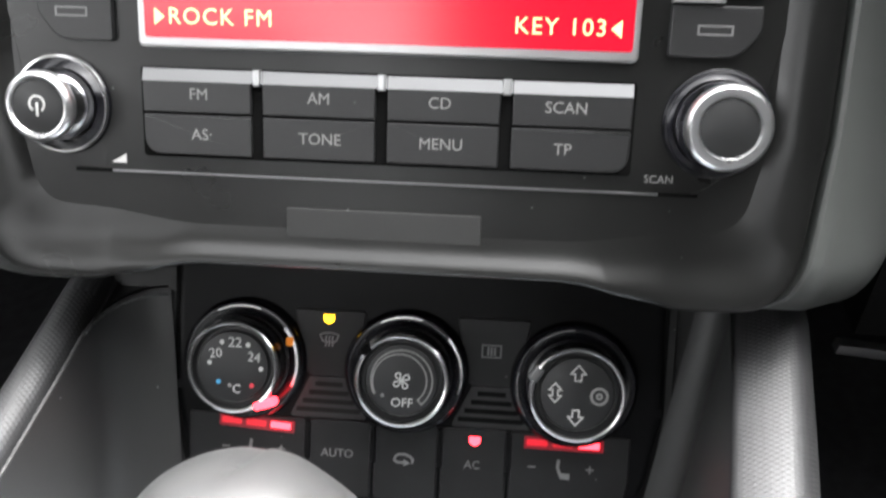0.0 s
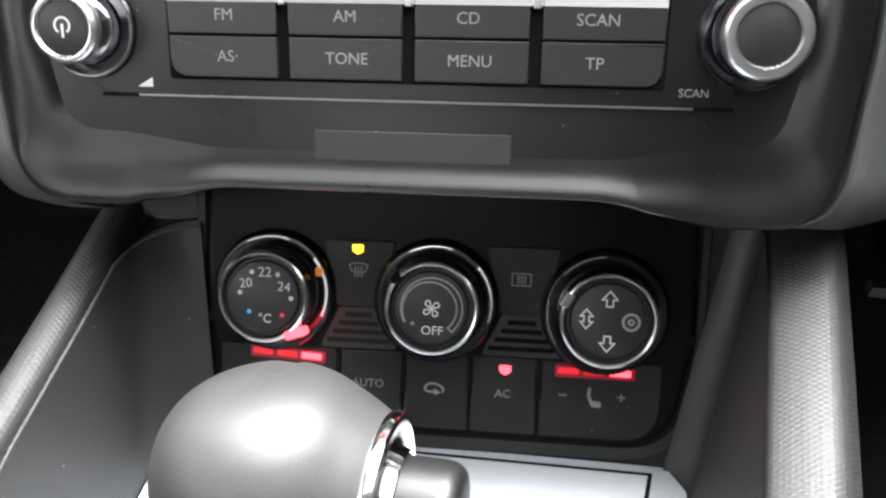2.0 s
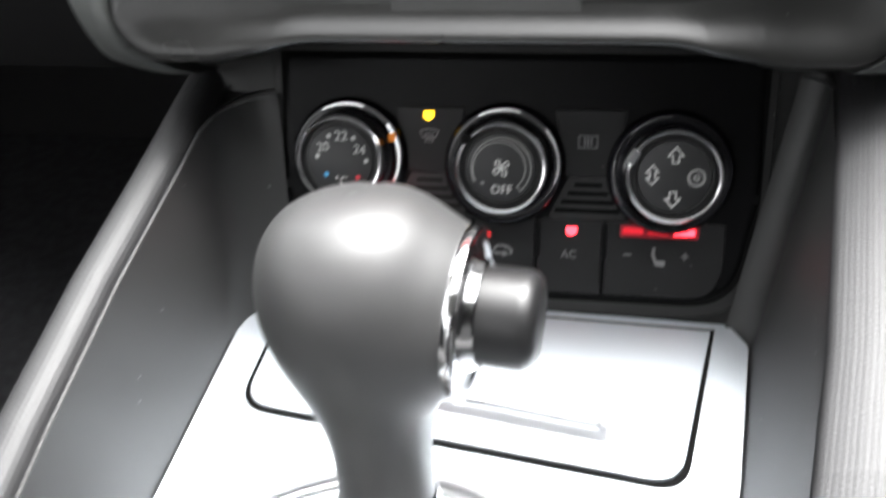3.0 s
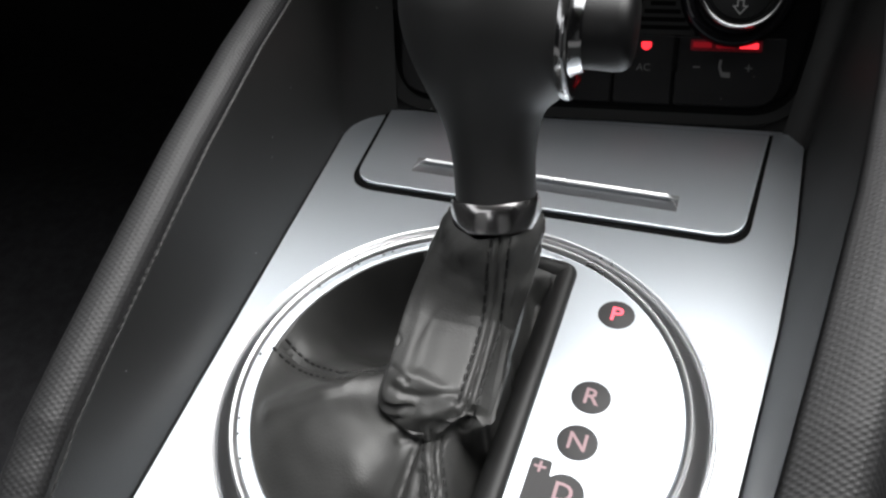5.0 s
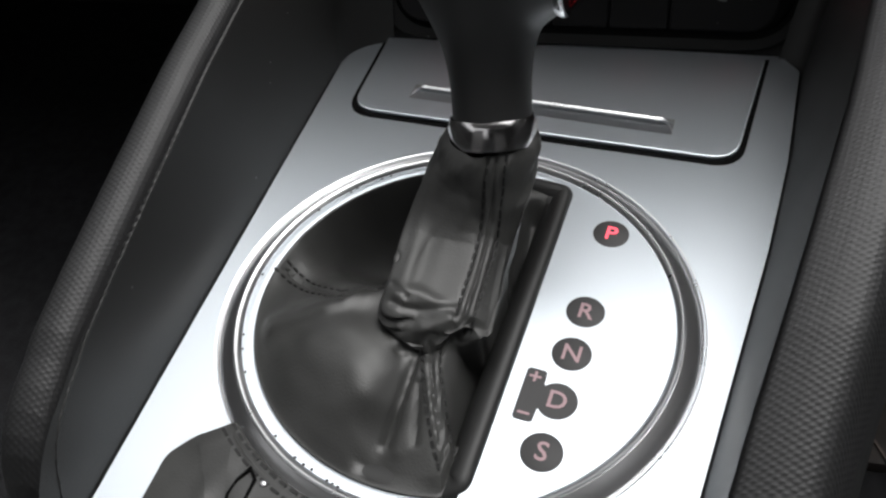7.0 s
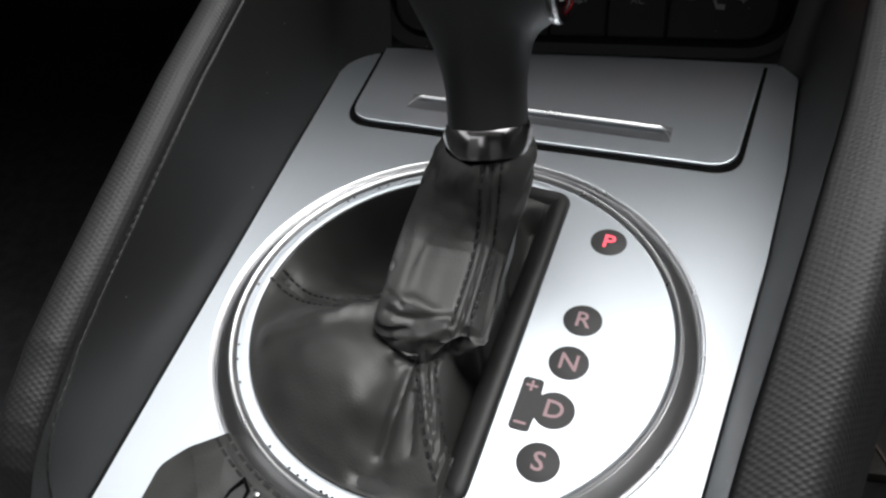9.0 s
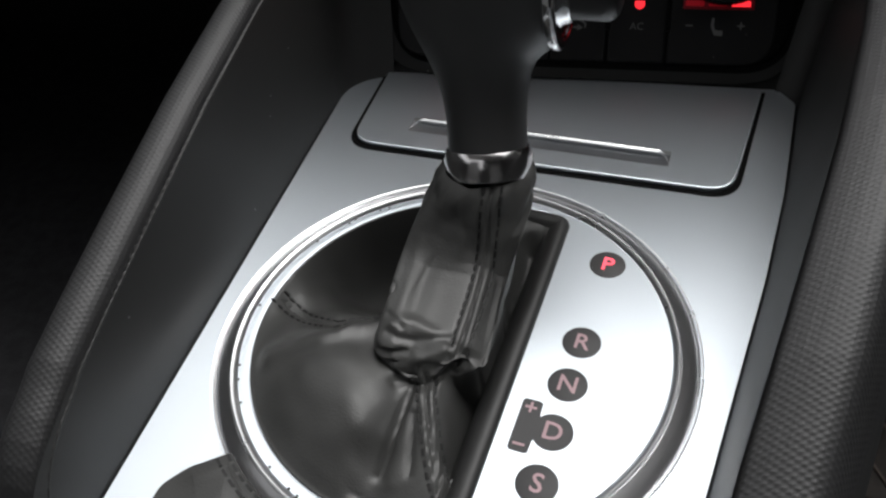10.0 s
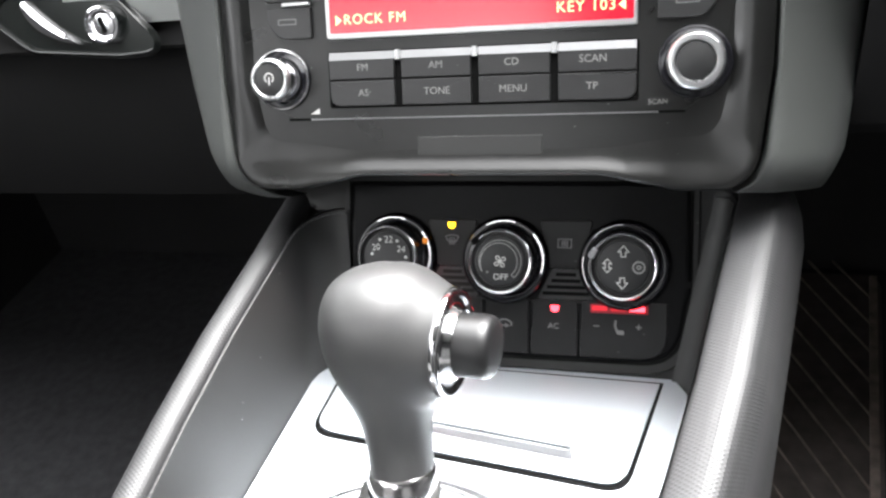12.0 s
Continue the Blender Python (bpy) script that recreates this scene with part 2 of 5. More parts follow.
def stroke(pts, width, z0, z1, closed=False, bm=None):
    """A flat line of one width through 2D points, mitred at its bends, with thickness."""
    bm = bm or bmesh.new()
    ps = [Vector(p) for p in pts]
    n = len(ps)
    rows_ = []
    for i, p in enumerate(ps):
        d0 = (p - ps[i - 1]).normalized() if i or closed else None
        d1 = (ps[(i + 1) % n] - p).normalized() if i < n - 1 or closed else None
        d0, d1 = d0 or d1, d1 or d0
        t = d0 + d1
        t = t.normalized() if t.length > 0.2 else d1
        m = Vector((-t.y, t.x))
        k = width / 2 / max(0.45, m.dot(Vector((-d1.y, d1.x))))
        q = p
        if not closed and i in (0, n - 1):
            q = p - d1 * width * 0.3 if i == 0 else p + d0 * width * 0.3
        u, w = q + m * k, q - m * k
        rows_.append([bm.verts.new((u.x, u.y, z0)), bm.verts.new((u.x, u.y, z1)), bm.verts.new((w.x, w.y, z1)), bm.verts.new((w.x, w.y, z0))])
    for i in range(n if closed else n - 1):
        a, b = rows_[i], rows_[(i + 1) % n]
        for j in range(4):
            bm.faces.new((a[j], a[(j + 1) % 4], b[(j + 1) % 4], b[j]))
    if not closed:
        bm.faces.new(rows_[0])
        bm.faces.new(rows_[-1])
    return bm


def islands(bm):
    """The separate pieces of a mesh, each as a mesh of its own."""
    left, out = set(bm.verts), []
    for seed in list(bm.verts):
        if seed not in left:
            continue
        stack_, group = [seed], []
        left.discard(seed)
        while stack_:
            v = stack_.pop()
            group.append(v)
            for e in v.link_edges:
                w = e.other_vert(v)
                if w in left:
                    left.discard(w)
                    stack_.append(w)
        piece = bmesh.new()
        to = {v: piece.verts.new(v.co) for v in group}
        for f in {f for v in group for f in v.link_faces}:
            piece.faces.new([to[v] for v in f.verts])
        out.append(piece)
    bm.free()
    return out


def lettering(name, words, size, mat, parent, at, label="", align="CENTER", spread=1.0, bold=0.0):
    """Raised print of some words, size millimetres high."""
    cu = bpy.data.curves.new(name, "FONT")
    cu.body, cu.size, cu.align_x, cu.align_y = words, size * 1.42, align, "CENTER"
    cu.extrude, cu.resolution_u, cu.space_character = 0.04, 3, spread
    cu.offset = bold
    tmp = new(name, cu)
    me = bpy.data.meshes.new_from_object(tmp)
    bpy.data.objects.remove(tmp)
    bpy.data.curves.remove(cu)
    bm = bmesh.new()
    bm.from_mesh(me)
    bpy.data.meshes.remove(me)
    return part(name, bm, mat, parent, label, at, smooth=False)


def thing(name, label, category, m=None, group="", kind=""):
    ob = new(name)
    ob.empty_display_size = 0.02
    if m is not None:
        ob.matrix_world = m
    return tagged(ob, label, category, group, kind)


def slab(name, lo, hi, mat, parent=None, edge=0.0, label=""):
    """A block from one corner to the other, in millimetres."""
    return part(name, prism(rect(lo[0], hi[0], lo[1], hi[1]), lo[2], hi[2], edge), mat, parent, label)


def lerp(xs, ys, x):
    return float(np.interp(x, xs, ys))


def ring_wrap(outline, steps):
    """Nested copies of an outline, each moved inward by d (negative: outward) at height h."""
    rows_ = []
    n = len(outline)
    for d, h in steps:
        row_ = []
        for i in range(n):
            p, a, b = Vector(outline[i]), Vector(outline[i - 1]), Vector(outline[(i + 1) % n])
            t = ((p - a).normalized() + (b - p).normalized()).normalized()
            nrm = Vector((-t.y, t.x))
            q = p + nrm * d
            row_.append((q.x, q.y, h))
        rows_.append(row_)
    return rows_


# ---------------------------------------------------------------- cabin that closes the place; its unseen parts also shape the light
def structure(name, label, category, bm, mat):
    return tagged(part(name, bm, mat), label, category, kind="structure")


# unseen ground, made pale so it bounces light up into the cabin
structure("ground", "unseen ground around the car, pale to bounce light upward", "ground", prism(rect(-60000, 60000, -60000, 60000), -620, -600), BOUNCE_GROUND)
structure("floor", "dark carpeted car floor", "floor", prism(rect(-720, 720, -900, 900), -300, -280), CARPET)
structure("bulkhead_front", "dark lining of the footwell front", "wall", prism(rect(-720, 720, 620, 640), -280, 300), CABIN)
structure("bulkhead_rear", "dark rear cabin wall below the rear window", "wall", prism(rect(-720, 720, -920, -900), -280, 400), CABIN)
structure("door_left", "dark door trim below an open window line", "door", prism(rect(-740, -720, -900, 640), -280, 420), CABIN)
# unseen full-height wall added to block light from the right
structure("blocker_right", "unseen dark wall added to keep side light off the right", "door", prism(rect(720, 740, -900, 640), -280, 700), CABIN)
# unseen rear blocks, sized so reflections are brighter left and darker right
for x0, x1, y1, nm in ((-740, -330, -850, "rear_blocker_left"), (-60, 740, -600, "rear_blocker_right")):
    structure(nm, "unseen dark block beside the rear opening, shapes the reflections", "pillar", prism(rect(x0, x1, -920, y1), 400, 720), CABIN)
# unseen panel added to dim the sky mirrored in the plate's lower left
structure("roof_blocker_left", "unseen pale panel added to darken the lower left of the plate", "ceiling", prism(rect(-740, -410, -110, 330), 700, 720), LINING)
# unseen roof, cut back at the front to let overhead light in
structure("ceiling", "unseen pale headlining, its front edge set to let light in", "ceiling", prism(rect(-740, 740, -620, -110), 700, 720), LINING)


# ---------------------------------------------------------------- console plan
def edge_left(y):
    return lerp((-200, -80, 134, 200), (-100, -92.3, -78.7, -74.5), y)


def edge_right(y):
    return lerp((-200, -53, 38, 84, 140, 200), (46, 78.5, 101.4, 111.2, 120.6, 131), y)


SEAM_Y = (-125, -100, -75, -50, -30, 0, 50, 100, 150, 200)
SEAM_LY = (-125, -100, -92, -86, -81, -77, -71.5, -65, -57, -50, -30, 0, 50, 100, 150, 200)
SEAM_L = (-60, -22, -3, 10, 17.6, 21.6, 25.4, 28.3, 30.9, 33.8, 38.6, 45, 55.2, 63, 68, 74)
SEAM_R = (10, 18.5, 28, 37.5, 45, 54, 65.5, 72.5, 78, 82)
LEAN_L, LEAN_R = math.tan(radians(8)), math.tan(radians(7))

console = thing("centre_console", "charcoal centre console with padded embossed side bolsters", "console", mm(0, 0, 0))


CORNER = {-1: 22, 1: 9}


def side_path(side, z):
    """Plan of the side panel at a height: straight, then a round corner into the fascia."""
    lean = LEAN_L if side < 0 else LEAN_R
    edge = edge_left if side < 0 else edge_right
    front = 178.5 + (z - 41.9) * 0.6646
    ys = [-190 + (front - CORNER[side] + 190) * k / 72 for k in range(73)]
    path = [(edge(y) + side * lean * z, y) for y in ys]
    x0, y0 = path[-1]
    for k in range(1, 9):
        a = math.pi / 2 * k / 8
        path.append((x0 - side * CORNER[side] * (1 - math.cos(a)), y0 + CORNER[side] * math.sin(a)))
    return path


def panel_top(side, y):
    return lerp(SEAM_LY, SEAM_L, min(y, 172)) if side < 0 else lerp(SEAM_Y, SEAM_R, min(y, 172))


def side_panel(side):
    rows = []
    n = len(side_path(side, 0))
    tops = [panel_top(side, p[1]) for p in side_path(side, 60)]
    for i in range(n):
        rows.append([])
        for k in range(8):
            z = -12 + (tops[i] + 12) * k / 7
            rows[-1].append((*side_path(side, z)[i], z))
    return grid(rows)


def shoulder(side):
    """The dark ledge between the rounded corner and the bolster."""
    edge = edge_left if side < 0 else edge_right
    lean = LEAN_L if side < 0 else LEAN_R
    rows = []
    for x, y in side_path(side, 74)[67:]:
        z = panel_top(side, y)
        rows.append([(x, y, z), (x + side * 1.2, y + 0.6, z - 1.6), (edge(y) + side * (lean * z + 2), y + 2, z - 1.8), (edge(y) + side * (lean * z + 6), y + 3, z - 4)])
    return grid(rows)


# cross-sections of the padded rolls: outward and up from the seam
ROLL = {
    -1: [(0.2, -2.8), (0.5, -3.6), (1.3, -4.0), (2.2, -3.9), (2.9, -2.7), (3.4, -1.1), (4.2, 0.4), (5.6, 1.7), (7.6, 2.7), (9.8, 3.2), (12.0, 3.1), (14.2, 2.4), (16.2, 1.1), (18.0, -1.0), (19.4, -3.8), (20.2, -8.8), (20.6, -15.8), (20.8, -41.8), (20.8, -280)],
    1: [(0.2, -3.0), (0.5, -1.0), (1.4, 0.5), (3.0, 1.4), (6.0, 2.6), (10.0, 3.8), (14.0, 4.5), (17.0, 4.5), (19.4, 3.7), (21.4, 2.0), (23.2, -0.8), (26.2, -6.5), (29.5, -14), (32.0, -24), (33.0, -40), (33.0, -280)],
}
CELL = 1.75  # spacing of the embossed dots


def bolster(side):
    """A padded roll along the top of the side panel, pressed with staggered dots; it runs down to the floor on its outer side."""
    lean = LEAN_L if side < 0 else LEAN_R
    edge = edge_left if side < 0 else edge_right
    prof = ROLL[side]
    arc = [0.0]
    for (a, b), (c, d) in zip(prof, prof[1:]):
        arc.append(arc[-1] + math.hypot(c - a, d - b))
    step, fine = 0.3, 40.0
    n_fine = int(fine / step) + 1
    ss = np.concatenate([np.arange(n_fine) * step, [48, 60, 90, 150, arc[-1]]])
    po, ph = np.interp(ss, arc, [p[0] for p in prof]), np.interp(ss, arc, [p[1] for p in prof])
    for _ in range(6):  # ease the corners of the section
        po[2:n_fine] = (po[1:n_fine - 1] + po[2:n_fine] * 2 + po[3:n_fine + 1]) / 4
        ph[2:n_fine] = (ph[1:n_fine - 1] + ph[2:n_fine] * 2 + ph[3:n_fine + 1]) / 4
    to, th = np.gradient(po, ss), np.gradient(ph, ss)
    ln = np.hypot(to, th)
    no, nh = -th / ln, to / ln
    ys = np.concatenate([-190 + 8.0 * np.arange(8), np.arange(-130, 190.01, step), [198, 206, 210]])
    start = 3.4 if side < 0 else 2.4
    ex, ez = np.array([edge(y) for y in ys]), np.interp(ys, SEAM_LY, SEAM_L) if side < 0 else np.interp(ys, SEAM_Y, SEAM_R)
    yy, rr = ys[:, None], (ss / (CELL * 0.866))[None, :]
    dots = np.cos(np.pi * (yy / CELL - 0.5 * rr)) ** 2 * np.cos(np.pi * (yy / CELL + 0.5 * rr)) ** 2
    lift = 0.19 * dots * (np.clip((ss - start) / 0.8, 0, 1) * np.clip((fine - 1 - ss) / 4, 0, 1))[None, :]
    px = ex[:, None] + side * (lean * ez[:, None] + po[None, :] + no[None, :] * lift)
    pz = np.maximum(ez[:, None] + ph[None, :] + nh[None, :] * lift, -280)
    verts = (np.stack([px, np.broadcast_to(yy, px.shape), pz], axis=-1).reshape(-1, 3) * MM).tolist()
    n, m = len(ss), len(ys)
    q = (np.arange(m - 1)[:, None] * n + np.arange(n - 1)[None, :]).reshape(-1)
    order = [q, q + 1, q + n + 1, q + n] if side < 0 else [q + n, q + n + 1, q + 1, q]
    faces = np.stack(order, axis=-1).tolist()
    me = bpy.data.meshes.new("bolster")
    me.from_pydata(verts, [], faces)
    me.materials.append(BOLSTER)
    me.shade_smooth()
    ob = new("bolster", me)
    ob.parent = console
    ob["label"] = "padded vinyl bolster embossed with small dots"
    return ob


def piping(side):
    """A thin cord along the seam, nipped by its stitches."""
    path = [Vector(p) for p in side_path(side, 66) if p[1] > -104]
    line = []
    for p, q in zip(path, path[1:]):
        n = max(1, round((q - p).length / 0.5))
        line += [p.lerp(q, k / n) for k in range(n)]
    rows, run = [], 0.0
    for i, p in enumerate(line):
        run += (p - line[i - 1]).length if i else 0
        z = panel_top(side, p.y)
        x = edge_left(p.y) - LEAN_L * z if p.y < path[-9].y else p.x
        r = 0.62 + 0.14 * math.cos(2 * math.pi * run / 3.2)
        rows.append([(x + side * 0.3 + r * math.cos(a), p.y, z + 0.1 + r * math.sin(a)) for a in [k * math.pi / 4 for k in range(8)]])
    return grid(rows, closed=True)


for side in (-1, 1):
    part("side_panel", side_panel(side), WALL_PLASTIC, console, "smooth charcoal plastic side panel")
    bolster(side)
    part("shoulder", shoulder(side), WALL_PLASTIC, console, "dark ledge below the radio surround")
    if side < 0:
        part("piping", piping(side), PIPING, console, "thin stitched piping")

# front of the console round the climate controls
CLIMATE = Matrix(((1, 0, 0, 0.027), (0, 0.5535, -0.8328, 0.1795), (0, 0.8328, 0.5535, 0.0419), (0, 0, 0, 1)))
RADIO = Matrix(((1, 0, 0, 0.022), (0, 0.427, -0.904, 0.1846), (0, 0.904, 0.427, 0.1516), (0, 0, 0, 1)))
fascia = thing("lower_fascia", "charcoal plastic fascia round the climate panel", "fascia", CLIMATE)
part("fascia_panel", prism(rect(-130, 130, -52, 75), -9, -2.5), FASCIA, fascia)
part("fascia_rim", prism(rounded([(-93, 60), (-93, -49), (97, -49), (97, 60)], [0, 26, 30, 0]), -2.5, -0.8, 0.8), FASCIA, fascia)

# ---------------------------------------------------------------- satin plate with the gear selector
plate_outline = rounded([(edge_left(-190) + 1, -190), (edge_right(-190) - 1, -190), (77.8, -53), (100.6, 38), (110.4, 84), (119.6, 142), (113, 152), (-70, 157), (-78.0, 134), (-91.6, -80)], [0, 0, 40, 40, 40, 5, 5, 14, 6, 40])
trim = thing("console_plate", "satin brushed aluminium trim plate on the centre console", "trim plate", mm(0, 0, 0))
plate = bmesh.new()
loops = [[plate.verts.new((p[0], p[1], 0)) for p in plate_outline], [plate.verts.new((79.4 * math.cos(2 * math.pi * k / 140), 79.4 * math.sin(2 * math.pi * k / 140), 0)) for k in range(140)]]
loops.append([plate.verts.new((*p, 0)) for p in ((-54, 146), (-57, 104), (86, 88), (98, 140))])  # well under the lid
rims = [plate.edges.new((lp[i - 1], lp[i])) for lp in loops for i in range(len(lp))]
bmesh.ops.triangle_fill(plate, use_beauty=True, use_dissolve=False, edges=rims)
ext = bmesh.ops.extrude_face_region(plate, geom=plate.faces[:])
for v in ext["geom"]:
    if isinstance(v, bmesh.types.BMVert):
        v.co.z = -3
part("plate", plate, SATIN, trim)
part("gasket", prism([(p[0] + (1.6 if p[0] > 0 else -1.6), p[1] + 1.2) for p in plate_outline], -50, -46), DARK_GAP, trim, "dark tray under the plate")

lid_thing = thing("ashtray_lid", "closed satin aluminium ashtray lid with a raised pull ridge", "lid", mm(0, 0, 0))
lid_out = rounded([(-60, 152), (-64, 99.8), (91.5, 81.6), (106, 147)], [0, 12, 12, 0], 8)
part("lid_gap", grid(ring_wrap(rounded([(-62, 154), (-66.4, 97.4), (93.4, 78.8), (108.0, 149)], [0, 13, 13, 0], 8), [(0, -0.5), (0, 0.25), (4.5, 0.25), (4.5, -0.5)]), closed=True), DARK_GAP, lid_thing)

def slot_point(t, o):
    """A point beside the pull slot's line, o millimetres beyond it."""
    return -39.5 + 108.5 * t + 0.13 * o, 115.0 - 14.2 * t + 0.99 * o


rim_steps = [(0, 0.3), (0.0, 1.3), (0.18, 1.65), (0.6, 1.9), (0.8, 1.9)]
lid = grid(ring_wrap(lid_out, rim_steps), closed=True)
lid.verts.ensure_lookup_table()
inner = lid.verts[-len(lid_out):]
hole = [lid.verts.new((*slot_point(t, o), 1.9)) for t, o in [(k / 20, -6.8) for k in range(21)] + [(k / 20, 2.6) for k in range(20, -1, -1)]]
edges = [lid.edges.get((inner[i - 1], inner[i])) for i in range(len(inner))] + [lid.edges.new((hole[i - 1], hole[i])) for i in range(len(hole))]
bmesh.ops.triangle_fill(lid, use_beauty=True, use_dissolve=False, edges=edges)
part("lid_panel", lid, SATIN, lid_thing)
slot_rows = []
for k in range(81):
    t = k / 80
    end = min(1.0, min(t, 1 - t) * 26)
    end = end * end * (3 - 2 * end)
    slot_rows.append([(*slot_point(t, o), 1.9 + h * end) for o, h in ((-6.8, 0), (-6.7, -0.2), (-6.3, -0.4), (-4.6, -0.75), (-2.8, -1.1), (-1.2, -1.4), (-0.5, -1.5), (0.4, -1.3), (0.45, -0.6), (0.5, 0), (1.0, 0.05), (2.6, 0))])
part("pull_slot", grid(slot_rows), SCOOP_SHADE, lid_thing, "pressed finger scoop")
# bright lip behind the scoop, its ends turned down towards the near edge
lip_line = [(-0.004, -5.2), (0.002, -3.4), (0.009, -1.6), (0.017, -0.2), (0.028, 0.45)] + [(0.04 + 0.92 * k / 40, 0.6) for k in range(41)] + [(0.972, 0.45), (0.983, -0.2), (0.991, -1.6), (0.998, -3.4), (1.004, -5.2)]
lip_rows = []
for k, (t, o) in enumerate(lip_line):
    w = min(1.0, 0.2 + 0.2 * min(k, len(lip_line) - 1 - k))
    turn = 1 if k < 5 else -1 if k > 45 else 0
    lip_rows.append([(*slot_point(t + 0.008 * w * u * turn, o - 0.55 + w * u), 1.6 + h * w) for u, h in ((0.6, -0.4), (0.3, 0.45), (0.35, 0.85), (0.9, 1.15), (1.5, 1.4), (1.8, 1.36), (2.4, 0.2))])
part("slot_lip", grid(lip_rows), RINGMETAL, lid_thing, "bright rounded lip")

SKEW = -9.2
selector = thing("gear_selector", "round aluminium gear selector surround with position letters", "gear selector", mm(0, 0, 0))
part("ring_slope", revolve([(73.5, 2.0), (74.0, 1.75), (75.6, 0.95), (77.2, 0.05), (78.8, -0.9)], 140), material("ring_slope_metal", (0.55, 0.55, 0.56), 0.3, 1.0), selector, "dark sloping outer band")
part("ring_edge", revolve([(78.7, -1.2), (78.8, -0.6), (79.2, -0.36), (79.9, 0.06), (80.3, 0.14), (80.7, -0.3)], 140), RINGMETAL, selector, "bright outer edge")
part("ring", revolve([(73.6, 2.1), (73.4, 2.5), (72.9, 2.8), (72.3, 2.7), (71.7, 2.2), (71.1, 1.65), (70.8, 1.3)], 140), RINGMETAL, selector, "polished aluminium ring")
part("ring_band", revolve([(71.2, 1.5), (70.8, 1.36), (70.2, 1.42), (69.0, 1.42), (67.4, 1.35), (66.9, 1.1), (66.6, 0.2)], 140), SATIN, selector, "satin inner band of the ring")
rng = random.Random(4)
for _ in range(16):
    a = rng.uniform(95, 265)
    r = rng.uniform(70.2, 70.9)
    part("wear_mark", revolve([(0, 0.12), (rng.uniform(0.25, 0.5), 0.1), (0.5, 0)], 8), DARK_GAP, selector, "tiny dark wear mark", mm(r * math.cos(radians(a)), r * math.sin(radians(a)), 1.5))


def slot_x(y):
    """The straight edge between the gaiter and the letters' plate."""
    return 24.6 + (y - 0) * 0.1475


ind = []
for k in range(61):
    a = radians(-77 + 137.5 * k / 60)
    ind.append((69.4 * math.cos(a), 69.4 * math.sin(a)))
ind = [p for p in ind if p[0] > slot_x(p[1]) - 2]
ind = [(slot_x(ind[0][1]) - 2, ind[0][1])] + ind + [(slot_x(ind[-1][1]) - 2, ind[-1][1])]
part("letter_plate", prism(ind, 0.2, 1.6), SATIN, selector, "satin plate that carries the letters")

DISCS = [("P", 48.3, 40.3), ("R", 42.2, 4.6), ("N", 39.3, -12.5), ("D", 36.5, -30.1), ("S", 33.9, -47.5)]
for ch, x, y in DISCS:
    at = mm(x - 1.7 * (x - 45) / 216, y - 1.7 * (y + 160) / 216, 1.6, 0, 0, SKEW)
    if ch == "D":
        out = [(6.2 * math.cos(radians(a)), 6.2 * math.sin(radians(a))) for a in range(-140, 141, 8)]
        out += [(-5.0, 4.6), (-5.2, 8.6), (-6.2, 9.2), (-10.6, 9.2), (-11.4, 8.4), (-11.4, -8.4), (-10.6, -9.2), (-6.2, -9.2), (-5.2, -8.6), (-5.0, -4.6)]
        disc = part("position_disc", prism(out, 0, 0.25), DISC, selector, "dark disc with plus and minus tab", at)
        part("plus_sign", stroke([(-10.0, 6.4), (-6.8, 6.4)], 0.8, 0.25, 0.32, bm=stroke([(-8.4, 4.8), (-8.4, 8.0)], 0.8, 0.25, 0.33)), PRINT_PINK, disc, "pale plus sign", smooth=False)
        part("minus_sign", stroke([(-10.0, -6.8), (-6.8, -6.8)], 0.8, 0.25, 0.32), PRINT_PINK, disc, "pale minus sign", smooth=False)
    else:
        disc = part("position_disc", revolve([(0, 0.25), (6.0, 0.25), (6.2, 0.15), (6.2, 0)], 40), DISC, selector, "dark round position disc", at)
    lettering("letter", ch, 6.0, RED_LETTER if ch == "P" else PRINT_PINK, disc, mm(0, -0.1, 0.3), "letter " + ch + (" lit red" if ch == "P" else " in pale pink"), bold=0.1)

# black edge round the slot: along the ring, round a corner, down the straight side and round the lower corner
EDGE_R = 66.3
corner_hi, corner_lo = (33.7, 60.2), (15.1, -64.6)
hi, lo = math.degrees(math.atan2(corner_hi[1], corner_hi[0])), math.degrees(math.atan2(corner_lo[1], corner_lo[0]))
loop = [(EDGE_R * math.cos(radians(a)), EDGE_R * math.sin(radians(a))) for a in (112, 106, 100, 94, 88, 82, 76)] + [corner_hi] + [corner_lo] + [(EDGE_R * math.cos(radians(a)), EDGE_R * math.sin(radians(a))) for a in (-86, -92, -98, -104, -110)]
loop = rounded(loop, [0] * 7 + [6, 11] + [0] * 5, 10)
line = []
for p, q in zip(loop, loop[1:]):
    n = max(1, round((q - p).length / 1.2))
    line += [p.lerp(q, k / n) for k in range(n)]
line.append(loop[-1])
fr_rows = []
for i, p in enumerate(line):
    a, b = line[max(0, i - 5)], line[min(len(line) - 1, i + 5)]
    d = (b - a).normalized()
    inward = Vector((d.y, -d.x))
    straight = min(1.0, max(0.0, (p.x - 8) / 9))  # lower where it only lines the ring
    e = 0.35 + 0.65 * straight
    fr_rows.append([(p.x + inward.x * o, p.y + inward.y * o, h * e if h > 0 else h) for o, h in ((-0.6, 0.3), (-0.5, 1.4), (-0.1, 2.4), (0.7, 3.2), (1.9, 3.7), (3.4, 3.7), (5.0, 3.1), (6.6, 1.9), (8.0, 0.0), (9.2, -3.0), (10.0, -7.5))])
part("slot_frame", grid(fr_rows), SLOT_EDGE, selector, "soft black bevelled edge beside the gaiter")

